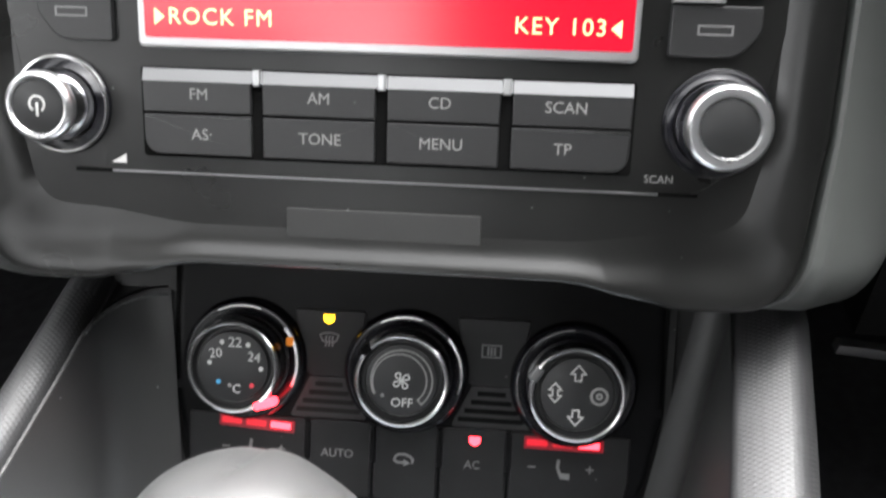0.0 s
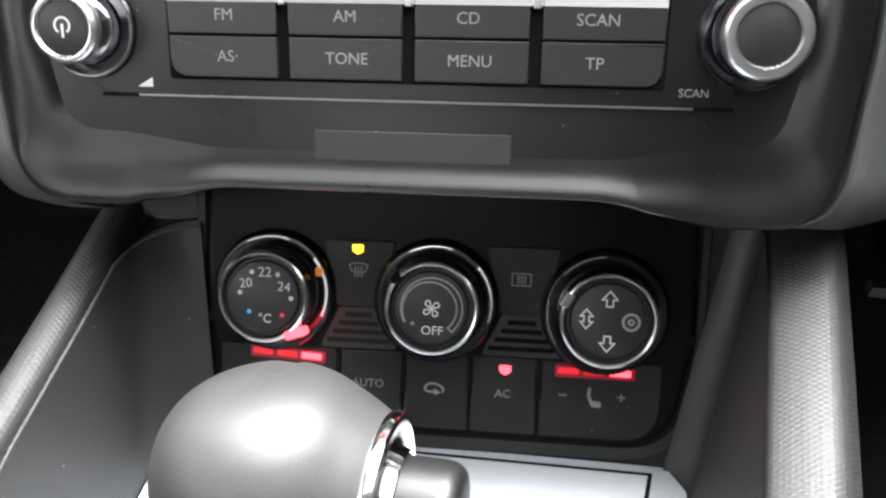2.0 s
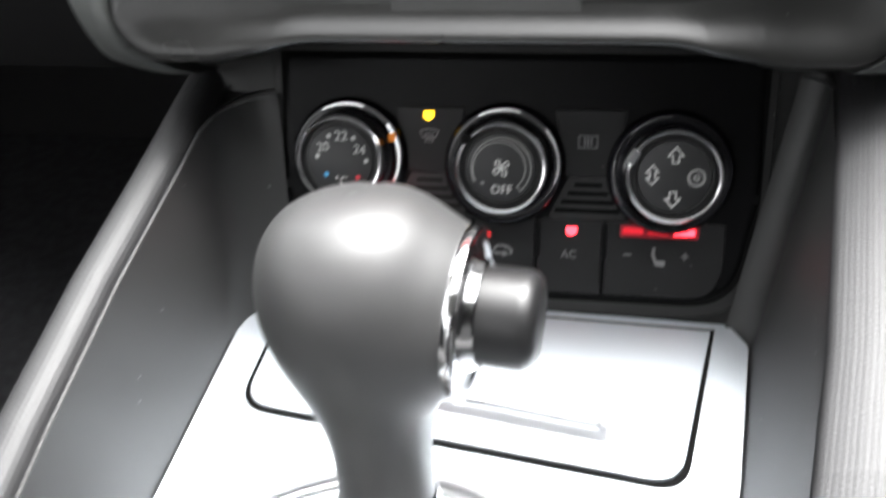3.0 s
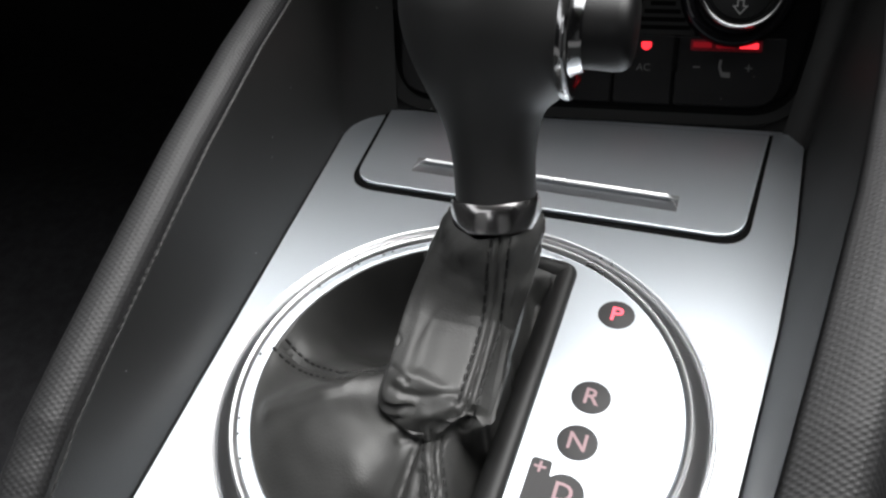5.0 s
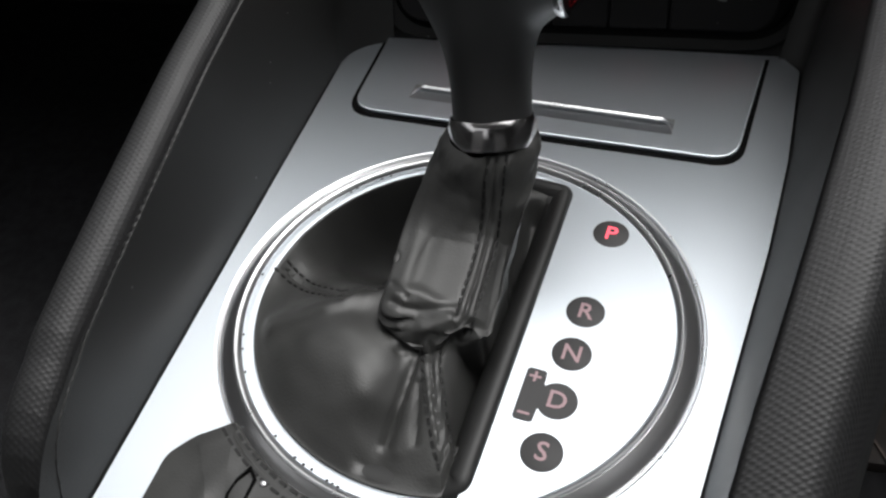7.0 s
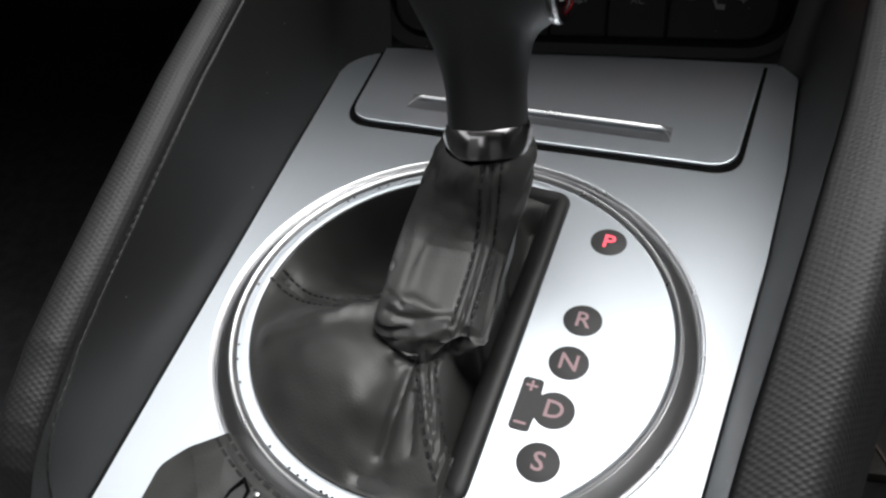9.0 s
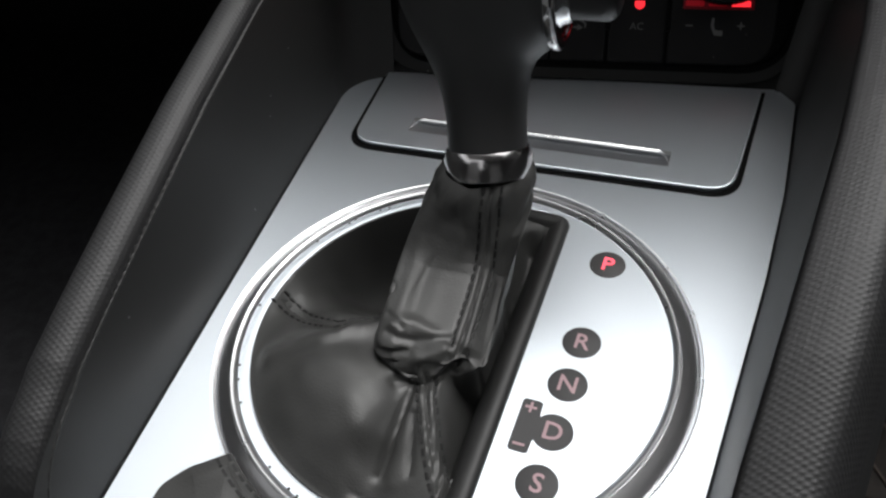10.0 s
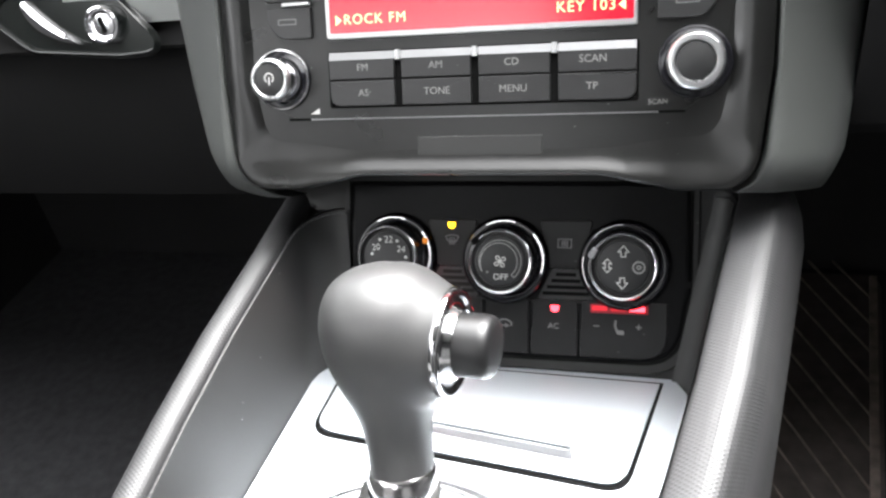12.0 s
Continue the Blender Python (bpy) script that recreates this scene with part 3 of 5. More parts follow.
# ---------------------------------------------------------------- gear lever
COLLAR, BALL = Vector((7.0, 44.6, 42.0)), Vector((1.5, 74.0, 97.5))
AXIS = (BALL - COLLAR).normalized()
lever = thing("gear_lever", "black leather automatic gear lever with chrome side button", "gear lever", mm(0, 0, 0))
up = AXIS
right = (Vector((1, 0, 0)) - up * up.x).normalized()
back = up.cross(right)
LEVER = Matrix(((right.x, back.x, up.x, COLLAR.x * MM), (right.y, back.y, up.y, COLLAR.y * MM), (right.z, back.z, up.z, COLLAR.z * MM), (0, 0, 0, 1)))

prof = [(12.6, 0), (13.3, 1.5), (13.2, 8), (13.3, 14), (13.9, 20), (15.2, 26), (17.4, 32), (20.2, 38), (23.0, 44), (25.3, 50), (26.8, 56), (27.5, 62), (27.3, 67), (26.2, 72.6), (24.0, 77.8), (20.6, 82.2), (16.0, 85.4), (10.5, 87.4), (5.0, 88.3), (0, 88.5)]
FLANK = mm(26.5, 0, 56.5) @ pose(0, 0, 0, 0, 97, -6) @ mm(1.5, 0, 0)  # seat of the release button on the right of the grip
fine_prof = []
for (ra, ha), (rb, hb) in zip(prof, prof[1:]):
    fine_prof += [(ra + (rb - ra) * k / 4, ha + (hb - ha) * k / 4) for k in range(4)]
fine_prof.append(prof[-1])
for _ in range(3):
    fine_prof[1:-1] = [((a[0] + 2 * b[0] + c[0]) / 4, (a[1] + 2 * b[1] + c[1]) / 4) for a, b, c in zip(fine_prof, fine_prof[1:], fine_prof[2:])]
knob = revolve(fine_prof, 160)
seat = Matrix(FLANK)
seat.translation *= 1000
seat_back = seat.inverted()
for v in knob.verts:
    v.co.y *= 1.04  # the grip is a little deeper than wide
    v.co.x *= 1.0 if v.co.x > 0 else 0.97
    if v.co.x > 0:  # and swells on its right to carry the button's plate
        q = seat_back @ v.co
        rho = math.hypot(q.x, q.y)
        swell = -1.2 - 22.0 * max(0.0, (rho - 20.0) / 9.4) ** 1.6
        if q.z > -40:
            q.z = 2.6 * math.log(math.exp(q.z / 2.6) + math.exp(swell / 2.6))
            v.co = seat @ q
part("knob", knob, KNOB_LEATHER, lever, "black leather pear-shaped grip", LEVER)
part("collar", revolve([(12.6, 3.8), (13.7, 3.6), (14.3, 2.6), (14.6, 0.8), (14.7, -1.6), (14.6, -4.0), (14.3, -5.6), (13.4, -6.2)], 48), COLLAR_CHROME, lever, "chrome collar ring", LEVER)
side_at = LEVER @ FLANK
part("button_bezel", revolve([(21.4, -2.0), (22.2, -0.4), (22.3, 0.7), (21.9, 1.5), (21.0, 1.9), (19.8, 1.8), (18.4, 1.2), (16.8, 0.5), (15.4, 0.7), (14.4, 1.9), (13.8, 3.6), (13.3, 4.3), (12.8, 4.0), (12.7, 2.0)], 72), BEZEL_CHROME, lever, "round chrome plate round the button", side_at)
part("button", revolve([(12.4, -7.0), (12.7, 13.2), (12.5, 15.0), (11.8, 16.6), (10.6, 17.7), (8.6, 18.3), (0, 18.7)], 48), RELEASE, lever, "round black release button", side_at)

# leather gaiter: a sleeve that hangs from the collar and spreads over the left of the ring
SLEEVE = [  # height, centre x, centre y, half width, half depth
    (42.0, 7.2, 43.0, 13.4, 13.2), (41.0, 7.0, 42.6, 15.4, 15.0), (39.4, 6.5, 41.2, 16.5, 15.7), (37.4, 6.0, 39.6, 16.8, 15.8), (35.0, 5.4, 37.0, 17.2, 16.5), (31.0, 4.2, 31.5, 17.9, 18.4),
    (27.0, 2.9, 25.0, 18.2, 21.0), (23.0, 1.6, 18.5, 18.3, 24.5), (19.0, 0.4, 12.0, 17.9, 28.0), (15.5, -0.8, 7.0, 17.6, 30.0), (12.5, -1.8, 5.4, 18.0, 31.0), (10.0, -2.2, 5.0, 18.8, 32.0)]
FRONT = [(10, -27), (12.5, -25.6), (15.5, -22), (17.5, -16), (18.4, -9), (19.2, -1), (20.0, 6), (21.2, 11), (23.0, 14.6), (26, 17.8), (31, 21.3), (37.4, 25), (39.4, 26.4), (42, 29.8)]  # height and y of the side towards the seats
NA, SKIRT = 340, 88


def base_rim(a):
    """The gaiter's outer rim: the ring's inside, cut by the slot frame."""
    cx, cy = -2.0, 4.0
    c, s = math.cos(a), math.sin(a)
    bq = cx * c + cy * s
    best = -bq + math.sqrt(bq * bq - (cx * cx + cy * cy - 66.8 ** 2))
    den = c - 0.1475 * s
    if den > 1e-6:
        best = min(best, (slot_x(cy) - 6.5 - cx) / den)
    return cx + best * c, cy + best * s


def bell(x, c, w):
    return math.exp(-((x - c) / w) ** 2)


def line_gap(x, y, pts):
    """Distance from a point to a bent line."""
    best = 1e9
    for (xa, ya), (xb, yb) in zip(pts, pts[1:]):
        dx, dy = xb - xa, yb - ya
        k = max(0, min(1, ((x - xa) * dx + (y - ya) * dy) / (dx * dx + dy * dy)))
        best = min(best, math.hypot(x - xa - k * dx, y - ya - k * dy))
    return best


SEAMS = [[(11.4, 36), (10.5, 26), (9.2, 11), (8.2, 0), (7.2, -10), (6.4, -17)], [(-2.4, -23.5), (-1.0, -30.5), (2.8, -43), (6.2, -52), (10.2, -60)], [(-65, 11), (-51.7, 3.2), (-38.5, -3.3), (-20, 2)]]
FOLDS = [  # broad rises and hollows of the slack leather: line, height, half width
    (SEAMS[1], 3.2, 6.5), (SEAMS[2], -2.0, 4.5),
    ([(-58, -17.5), (-36, -9.5), (-20, -3)], 2.0, 4.5), ([(-6.5, -24), (-9, -38), (-12, -64)], -3.4, 7.0),
    ([(-14, -25), (-20, -42), (-26, -62)], 1.0, 10.0), ([(9, -15), (12.0, -30), (12.5, -46)], -14.0, 4.2), ([(-20, 6), (-34, 16), (-40, 30)], -2.0, 8.0),
    ([(-17, 48), (-22, 32), (-24, 16)], -15.0, 9.0), ([(20, 46), (18, 20), (14, -4)], -10.0, 5.0)]
CREASES = [  # sharper wrinkles, raised or sunk square to the leather: line, height, half width
    ([(-14.7, -11.0), (-8.9, -9.4), (-1.7, -12.2)], 0.9, 2.6), ([(-15.6, -13.8), (-12.6, -15.2), (-7.1, -14.6), (3.2, -12.4)], -0.7, 1.3),
   
    ([(-12.2, -21.2), (-2.8, -19.8), (2.6, -16.6)], 0.9, 1.9), ([(-11.5, -25.2), (-4.0, -23.4), (4.5, -18.8)], -0.9, 2.0),
    ([(-6.6, -25.4), (-8.5, -40.3), (-10.7, -53.1)], -1.32, 1.49), ([(-4.6, -30), (-5.7, -42), (-6.4, -55)], 0.77, 2.18), ([(-4.0, -35), (-2.9, -44), (-1.8, -53)], -0.88, 1.15),
    ([(-56, -19.6), (-43, -17.0), (-33.4, -11.8), (-22.8, 8)], 0.66, 1.61), ([(-50, -13.2), (-40, -9.0), (-33, -7.4)], -0.5, 2.76),
    ([(-55.4, -20), (-46, -37), (-35.4, -43.3), (-24.2, -46.2), (-17.9, -41.5), (-13.1, -32.5)], 0.44, 3.91),
    ([(-8.5, 35), (-12.5, 20), (-13.5, 4), (-14.5, -7)], 0.39, 2.07), ([(-6, 22), (-9.5, 8), (-9.8, -5)], -0.33, 3.45),
    ([(2.0, 21), (6.4, 17.5), (8.2, 12.6)], -0.28, 1.38), ([(15.6, 25), (14.0, 8), (12.4, -8)], -0.39, 1.84),
    ([(-17.5, -7.2), (-12.0, -11.8)], -0.61, 1.03), ([(4.5, -14.5), (9.5, -17), (14, -16)], -0.72, 1.38),
    ([(-40, -24), (-28, -24), (-20, -28)], 0.19, 3.45), ([(-52, 26), (-44, 20), (-36, 18)], 0.22, 2.3)]

heights = [s[0] for s in SLEEVE]
levels = [42.0, 41.6, 41.0, 40.2, 39.4, 38.4, 37.4, 36.4] + [35 - 12 * k / 24 for k in range(24)] + [23 - 6.5 * k / 70 for k in range(70)] + [16.5 - 6.5 * k / 20 for k in range(21)]
rows = []
for h in levels:
    cx, cy, rx, ry = (lerp(heights[::-1], [s[k] for s in SLEEVE][::-1], h) for k in (1, 2, 3, 4))
    box = 1 - 0.4 * min(1, max(0, (25 - h) / 4)) * min(1, max(0, (h - 10) / 4))  # squarer where the sleeve lies flat
    row = []
    for k in range(NA):
        a = 2 * math.pi * k / NA
        deg = math.degrees(a)
        bend = h + max(-2.2, min(1.4, (deg - 280) * 0.032)) + 0.9 * noise.noise((deg * 0.045, h * 0.1, 2.0)) * min(1, max(0, (h - 16) / 3))
        near = cy - lerp([f[0] for f in FRONT], [f[1] for f in FRONT], bend)
        w = 1 + 0.03 * math.sin(3 * a + h * 0.22) + 0.018 * math.sin(7 * a - h * 0.4)
        gather = 0.011 * math.sin(22 * a + 2 * math.sin(3 * a)) * bell(h, 38.5, 2.0)
        # the sleeve sags into flat folds at its back left, with a hollow beside them
        hf = h - (deg - 225) * 0.035
        slack = bell(deg, 228, 30) * (0.08 * bell(hf, 17.8, 1.9) - 0.04 * bell(hf, 15.4, 0.9) + 0.015 * bell(hf, 14.2, 0.8) - 0.025 * bell(hf, 12.9, 0.8) + 0.06 * bell(hf, 11.4, 1.0))
        pouch = -0.2 * bell(deg, 290, 15) * bell(h, 12.5, 3.6) - 0.05 * bell(deg, 214, 14) * bell(h, 23, 3.5)
        line = 292 + (28 - h) * 1.46
        crease = 0.07 * bell(deg, line, 12) - 0.04 * bell(deg, line, 2.6)
        facet = (0.11 * bell(deg, 203, 14) - 0.07 * bell(deg, 246, 24) - 0.05 * bell(deg, 338, 26)) * min(1, max(0, (37.5 - h) / 6))
        ca, sa = math.cos(a), math.sin(a)
        creased = 0.03 * noise.noise((ca * 2.2, sa * 2.2, h * 0.13)) + 0.016 * noise.noise((ca * 5 + h * 0.1, sa * 5, h * 0.3))
        r = w + gather + slack + pouch + crease + facet + creased * min(1, max(0, (39 - h) / 4))
        x = cx + rx * r * math.copysign(abs(ca) ** box, ca)
        y = cy + (ry if sa > 0 else near) * r * math.copysign(abs(sa) ** box, sa)
        fall = 0.75 * max(0.0, x - 9.5) * min(1, max(0, (h - 12.5) / 4)) * min(1, max(0, (27 - h) / 5)) * min(1, max(0, -sa * 4))  # the leather drops away beyond the seam
        row.append((x, y, h - fall + (0.7 * math.sin(2 * a + 1) if h < 36 else 0)))
    rows.append(row)
last = rows[-1]
for j in range(1, SKIRT + 1):
    t = j / SKIRT
    row = []
    for k in range(NA):
        a = 2 * math.pi * k / NA
        x0, y0, z0 = last[k]
        x1, y1 = base_rim(a)
        x, y = x0 + (x1 - x0) * t, y0 + (y1 - y0) * t
        deg = math.degrees(a)
        s1 = math.sin(math.pi * min(1, t * 1.02))
        puff = 8.0 * bell(deg, 222, 40) - 31.0 * bell(deg, 138, 34) - 9.0 * bell(deg, 330, 34) - 8.0 * bell(deg, -10, 40)
        z = z0 * (1 - t) ** 1.2 + 1.6 * t + puff * s1 ** 1.1
        lines = 0.0
        for pts, depth, width in FOLDS:
            lines += depth * bell(line_gap(x, y, pts), 0, width)
        z += lines * min(1, 3.2 * s1)
        z += 1.1 * noise.noise((x * 0.07, y * 0.07, 3.1)) * s1 + 0.35 * noise.noise((x * 0.15 + y * 0.08, y * 0.13, 7.7)) * s1
        row.append((x, y, z))
    rows.append(row)
boot = grid(rows, closed=True)
waist = [v for v in boot.verts if 5 < v.co.z < 13.5 and -40 < v.co.y < 20]
for _ in range(4):
    bmesh.ops.smooth_vert(boot, verts=waist, factor=0.5, use_axis_x=True, use_axis_y=True, use_axis_z=True)
ramp = [v for v in boot.verts if 17 < v.co.z < 27 and v.co.y < 26 and abs(v.co.x) < 24]
for _ in range(7):
    bmesh.ops.smooth_vert(boot, verts=ramp, factor=0.5, use_axis_x=True, use_axis_y=True, use_axis_z=True)
boot.normal_update()


def gaps(xy, pts):
    """Distances of many points from a bent line."""
    best = np.full(len(xy), 1e9)
    for a, b in zip(np.array(pts[:-1], float), np.array(pts[1:], float)):
        d = b - a
        k = np.clip(((xy - a) @ d) / (d @ d), 0, 1)
        best = np.minimum(best, np.hypot(*(xy - a - k[:, None] * d).T))
    return best


skin_v = list(boot.verts)
xy = np.array([(v.co.x, v.co.y) for v in skin_v])
out_z = np.array([v.normal.z for v in skin_v])
facing = np.sign(out_z.sum()) * out_z
lift_by = np.zeros(len(skin_v))
for pts, height, width in CREASES:
    lift_by += height * np.exp(-(gaps(xy, pts) / width) ** 2)
for pts in SEAMS:  # a sunk joint between two padded strips, pulled down along the stitches
    g = gaps(xy, pts)
    lift_by += -0.8 * np.exp(-(g / 0.6) ** 2) + 0.2 * np.exp(-((g - 1.5) / 0.8) ** 2) - 0.3 * np.exp(-((g - 2.8) / 0.55) ** 2)
lift_by *= np.clip((facing - 0.1) / 0.3, 0, 1) * np.clip((66.0 - np.hypot(xy[:, 0], xy[:, 1])) / 2.5, 0, 1) * np.clip((34 - xy[:, 1]) / 5, 0, 1)
for v, h in zip(skin_v, lift_by):
    v.co += v.normal * float(h * np.sign(out_z.sum()))
skin = BVHTree.FromBMesh(boot)
part("gaiter", boot, LEATHER, lever, "soft creased black leather gaiter")


def on_skin(x, y):
    hit = skin.ray_cast(Vector((x, y, 90)), Vector((0, 0, -1)))
    return hit[0] if hit[0] else Vector((x, y, 2))


def seam(points, name, off, dash=2.0, gap=1.3, lift=0.16):
    """Stitches beside a seam on the gaiter, off millimetres from its line."""
    dense = []
    for (xa, ya), (xb, yb) in zip(points, points[1:]):
        for k in range(40):
            dense.append((xa + (xb - xa) * k / 40, ya + (yb - ya) * k / 40))
    path = []
    for (xa, ya), (xb, yb) in zip(dense, dense[1:]):
        d = Vector((xb - xa, yb - ya)).normalized()
        path.append(on_skin(xa - d.y * off, ya + d.x * off))
    bm = bmesh.new()
    run, start = 0.0, path[0]
    for p, q in zip(path, path[1:]):
        step = (q - p).length
        if run <= dash < run + step or (run + step > dash + gap):
            if run + step > dash + gap:
                run, start = 0.0, q
                continue
            d = (q - start).normalized()
            sidev = d.cross(Vector((0, -0.5, 1))).normalized()
            upv = sidev.cross(d)
            w = 0.5
            sec = [(sidev * w, 0), (upv * 0.42 + sidev * w * 0.5, 0), (upv * 0.42 - sidev * w * 0.5, 0), (-sidev * w, 0)]
            grid([[start + c[0] + upv * lift for c in sec], [q + c[0] + upv * lift for c in sec]], bm=bm)
        run += step
    if len(bm.faces):
        part(name, bm, THREAD, lever, "row of dark grey stitches")["kind"] = "stuff"
    else:
        bm.free()


for pts in SEAMS:
    for off in (-2.8, 2.8):
        seam(pts, "stitching", off)


# ---------------------------------------------------------------- climate control panel
climate = thing("climate_panel", "gloss black climate control panel with three chrome-ringed dials", "climate panel", CLIMATE)
panel_out = rounded([(-89, 50), (-88.5, -2), (-83, -43), (88, -43), (93, -2), (93, 50)], [0, 30, 22, 30, 30, 0], 8)
part("panel_joint", prism([(p[0] * 1.009, p[1] + (-0.9 if p[1] < 0 else 0)) for p in panel_out], -3, -0.72), DARK_GAP, climate, "dark joint round the panel")
part("faceplate", prism(panel_out, -4, 0, 3.0, 5), PANEL_BLACK, climate)
# button row
ROW_X = [-37.2, -12.4, 12.6, 38.0]
for x0, x1 in zip([-83.5] + ROW_X, ROW_X + [83.0]):
    x0, x1 = x0 + 0.7, x1 - 0.7
    c0, c1 = (16 if x0 < -80 else 1.2), (16 if x1 > 80 else 1.2)
    part("button", prism(rounded([(x0, -11.8), (x0, -40.5), (x1, -40.5), (x1, -11.8)], [1.2, c0, c1, 1.2]), 0, 1.1, 0.5), KEY_BLACK, climate, "matt black push button")
for x in ROW_X:
    part("divider", prism(rect(x - 1.1, x + 1.1, -27.0, -12.5), 0.1, 1.9, 0.5), PANEL_BLACK, climate, "dark divider bar")
# upper buttons between the dials
for xc in (-29.8, 31.0):
    part("button", prism(rounded([(xc - 13.6, 29.6), (xc - 8.2, 4.5), (xc + 8.2, 4.5), (xc + 13.6, 29.6)], [1.5, 3, 3, 1.5]), 0, 1.0, 0.5), KEY_BLACK, climate, "matt black push button")
    part("vent_grille", prism(rounded([(xc - 14.6, -11.4), (xc + 14.6, -11.4), (xc + 7.4, 4.0), (xc - 7.4, 4.0)], 1.0), 0, 0.3, 0.1), GRILLE, climate, "black sensor grille")
    for k in range(4):
        w = 10.4 + 4.6 * k
        part("vent_slat", prism(rect(xc - w / 2, xc + w / 2, 0.6 - 3.3 * k, 2.4 - 3.3 * k), 0.05, 0.42), SLAT_REDLIT if xc < 0 else DARK_GAP, climate, "dark sensor vent slat")
SHIELD = rounded([(-2.1, 1.7), (-2.0, -0.6), (0, -2.1), (2.0, -0.6), (2.1, 1.7)], [0.5, 1.2, 1.6, 1.2, 0.5], 4)
part("amber_led", prism([(p[0] - 30.4, p[1] + 26.2) for p in SHIELD], 0.6, 1.25, 0.3), YELLOW_LED, climate, "lit amber indicator")
part("red_led", prism([(p[0] * 1.05 + 25.6, p[1] * 1.05 - 16.3) for p in SHIELD], 0.6, 1.3, 0.3), RED_LED_HOT, climate, "lit red indicator")


def seat_bar(x0, y0, tilt):
    holder = part("led_bar", prism(rounded(rect(0, 29, -2.4, 2.2), 0.8), 0.9, 1.35, 0.2), RED_WINDOW, climate, "red seat heater indicator bar", mm(x0, y0, 0, 0, 0, tilt))
    for k in range(3):
        part("led_segment", prism(rounded(rect(1.0 + 9.4 * k, 8.6 + 9.4 * k, -1.1, 1.2), 0.5), 1.35, 1.5), RED_LED_HOT if k == 2 else RED_LED, holder, "bright red lit segment" if k == 2 else "red lit segment")


seat_bar(-71.0, -14.0, -3.0)
seat_bar(43.8, -15.2, 0.0)

Z = 1.1


def icon(name, bm, x, y, mat=PRINT_DIM, z=Z, label="", parent=None):
    pieces = islands(bm)
    first = part(name, pieces[0], mat, parent or climate, label, mm(x, y, z), smooth=False)
    for p in pieces[1:]:
        part("icon_stroke", p, mat, first, smooth=False)
    return first


def seat_icon():
    bm = stroke([(-1.6, 3.6), (-1.9, 1.0), (-1.0, -1.4)], 1.1, 0, 0.08)
    stroke([(-0.8, -1.8), (2.2, -2.0)], 1.5, 0, 0.09, bm=bm)
    return stroke([(-0.6, -2.8), (2.4, -3.0)], 0.9, 0, 0.1, bm=bm)


def windscreen_icon(w, top):
    """A bowed windscreen with three warm-air waves rising through its lower edge."""
    bm = stroke([(-w, 1.6), (-w * 0.6, 2.2), (0, top), (w * 0.6, 2.2), (w, 1.6), (w * 0.72, -0.7), (w * 0.3, -1.1), (-w * 0.3, -1.1), (-w * 0.72, -0.7)], 0.55, 0, 0.08, closed=True)
    for k in (-1, 0, 1):
        stroke([(k * 1.25 + 0.15, 1.1), (k * 1.25 - 0.15, 0.2), (k * 1.25 + 0.2, -1.2), (k * 1.25 - 0.1, -2.6)], 0.6, 0, 0.09 + 0.01 * k, bm=bm)
    return bm


icon("icon", windscreen_icon(3.5, 2.4), -30.1, 18.7, label="windscreen demister symbol")
rear = stroke([(-3.4, 2.2), (-3.4, -2.2), (3.4, -2.2), (3.4, 2.2)], 0.5, 0, 0.08, closed=True)
for k in (-1.2, 0, 1.2):
    stroke([(k, 1.3), (k, -1.3)], 0.75, 0, 0.09, bm=rear)
icon("icon", rear, 30.2, 17.7, label="rear window heater symbol")
lettering("lettering", "AUTO", 3.1, PRINT_DIM, climate, mm(-25.7, -24.4, Z + 0.05), "grey letters AUTO")
lettering("lettering", "AC", 3.1, PRINT_DIM, climate, mm(25.0, -25.4, Z + 0.05), "grey letters AC")
rec = stroke([(-3.0, 0.9), (-1.8, 1.9), (0.5, 2.0), (2.4, 1.2), (3.6, 0.2), (3.4, -1.2)], 0.8, 0, 0.08)
stroke([(-3.0, 0.9), (-3.4, -0.4), (-2.2, -1.2), (1.6, -1.3)], 0.8, 0, 0.09, bm=rec)
stroke([(0.2, -0.3), (2.0, -1.3), (0.3, -2.2)], 0.6, 0, 0.1, bm=rec)
icon("icon", rec, -0.7, -25.0, label="air recirculation symbol")
for x0 in (-57.0, 58.3):
    icon("icon", seat_icon(), x0, -25.0, label="seat heater symbol")
    icon("icon", stroke([(-1.3, 0), (1.3, 0)], 0.6, 0, 0.08), x0 - 11.3, -24.4, label="minus sign")
    icon("icon", stroke([(-1.3, 0), (1.3, 0)], 0.6, 0, 0.08, bm=stroke([(0, -1.3), (0, 1.3)], 0.6, 0, 0.09)), x0 + 9.9, -24.2, label="plus sign")


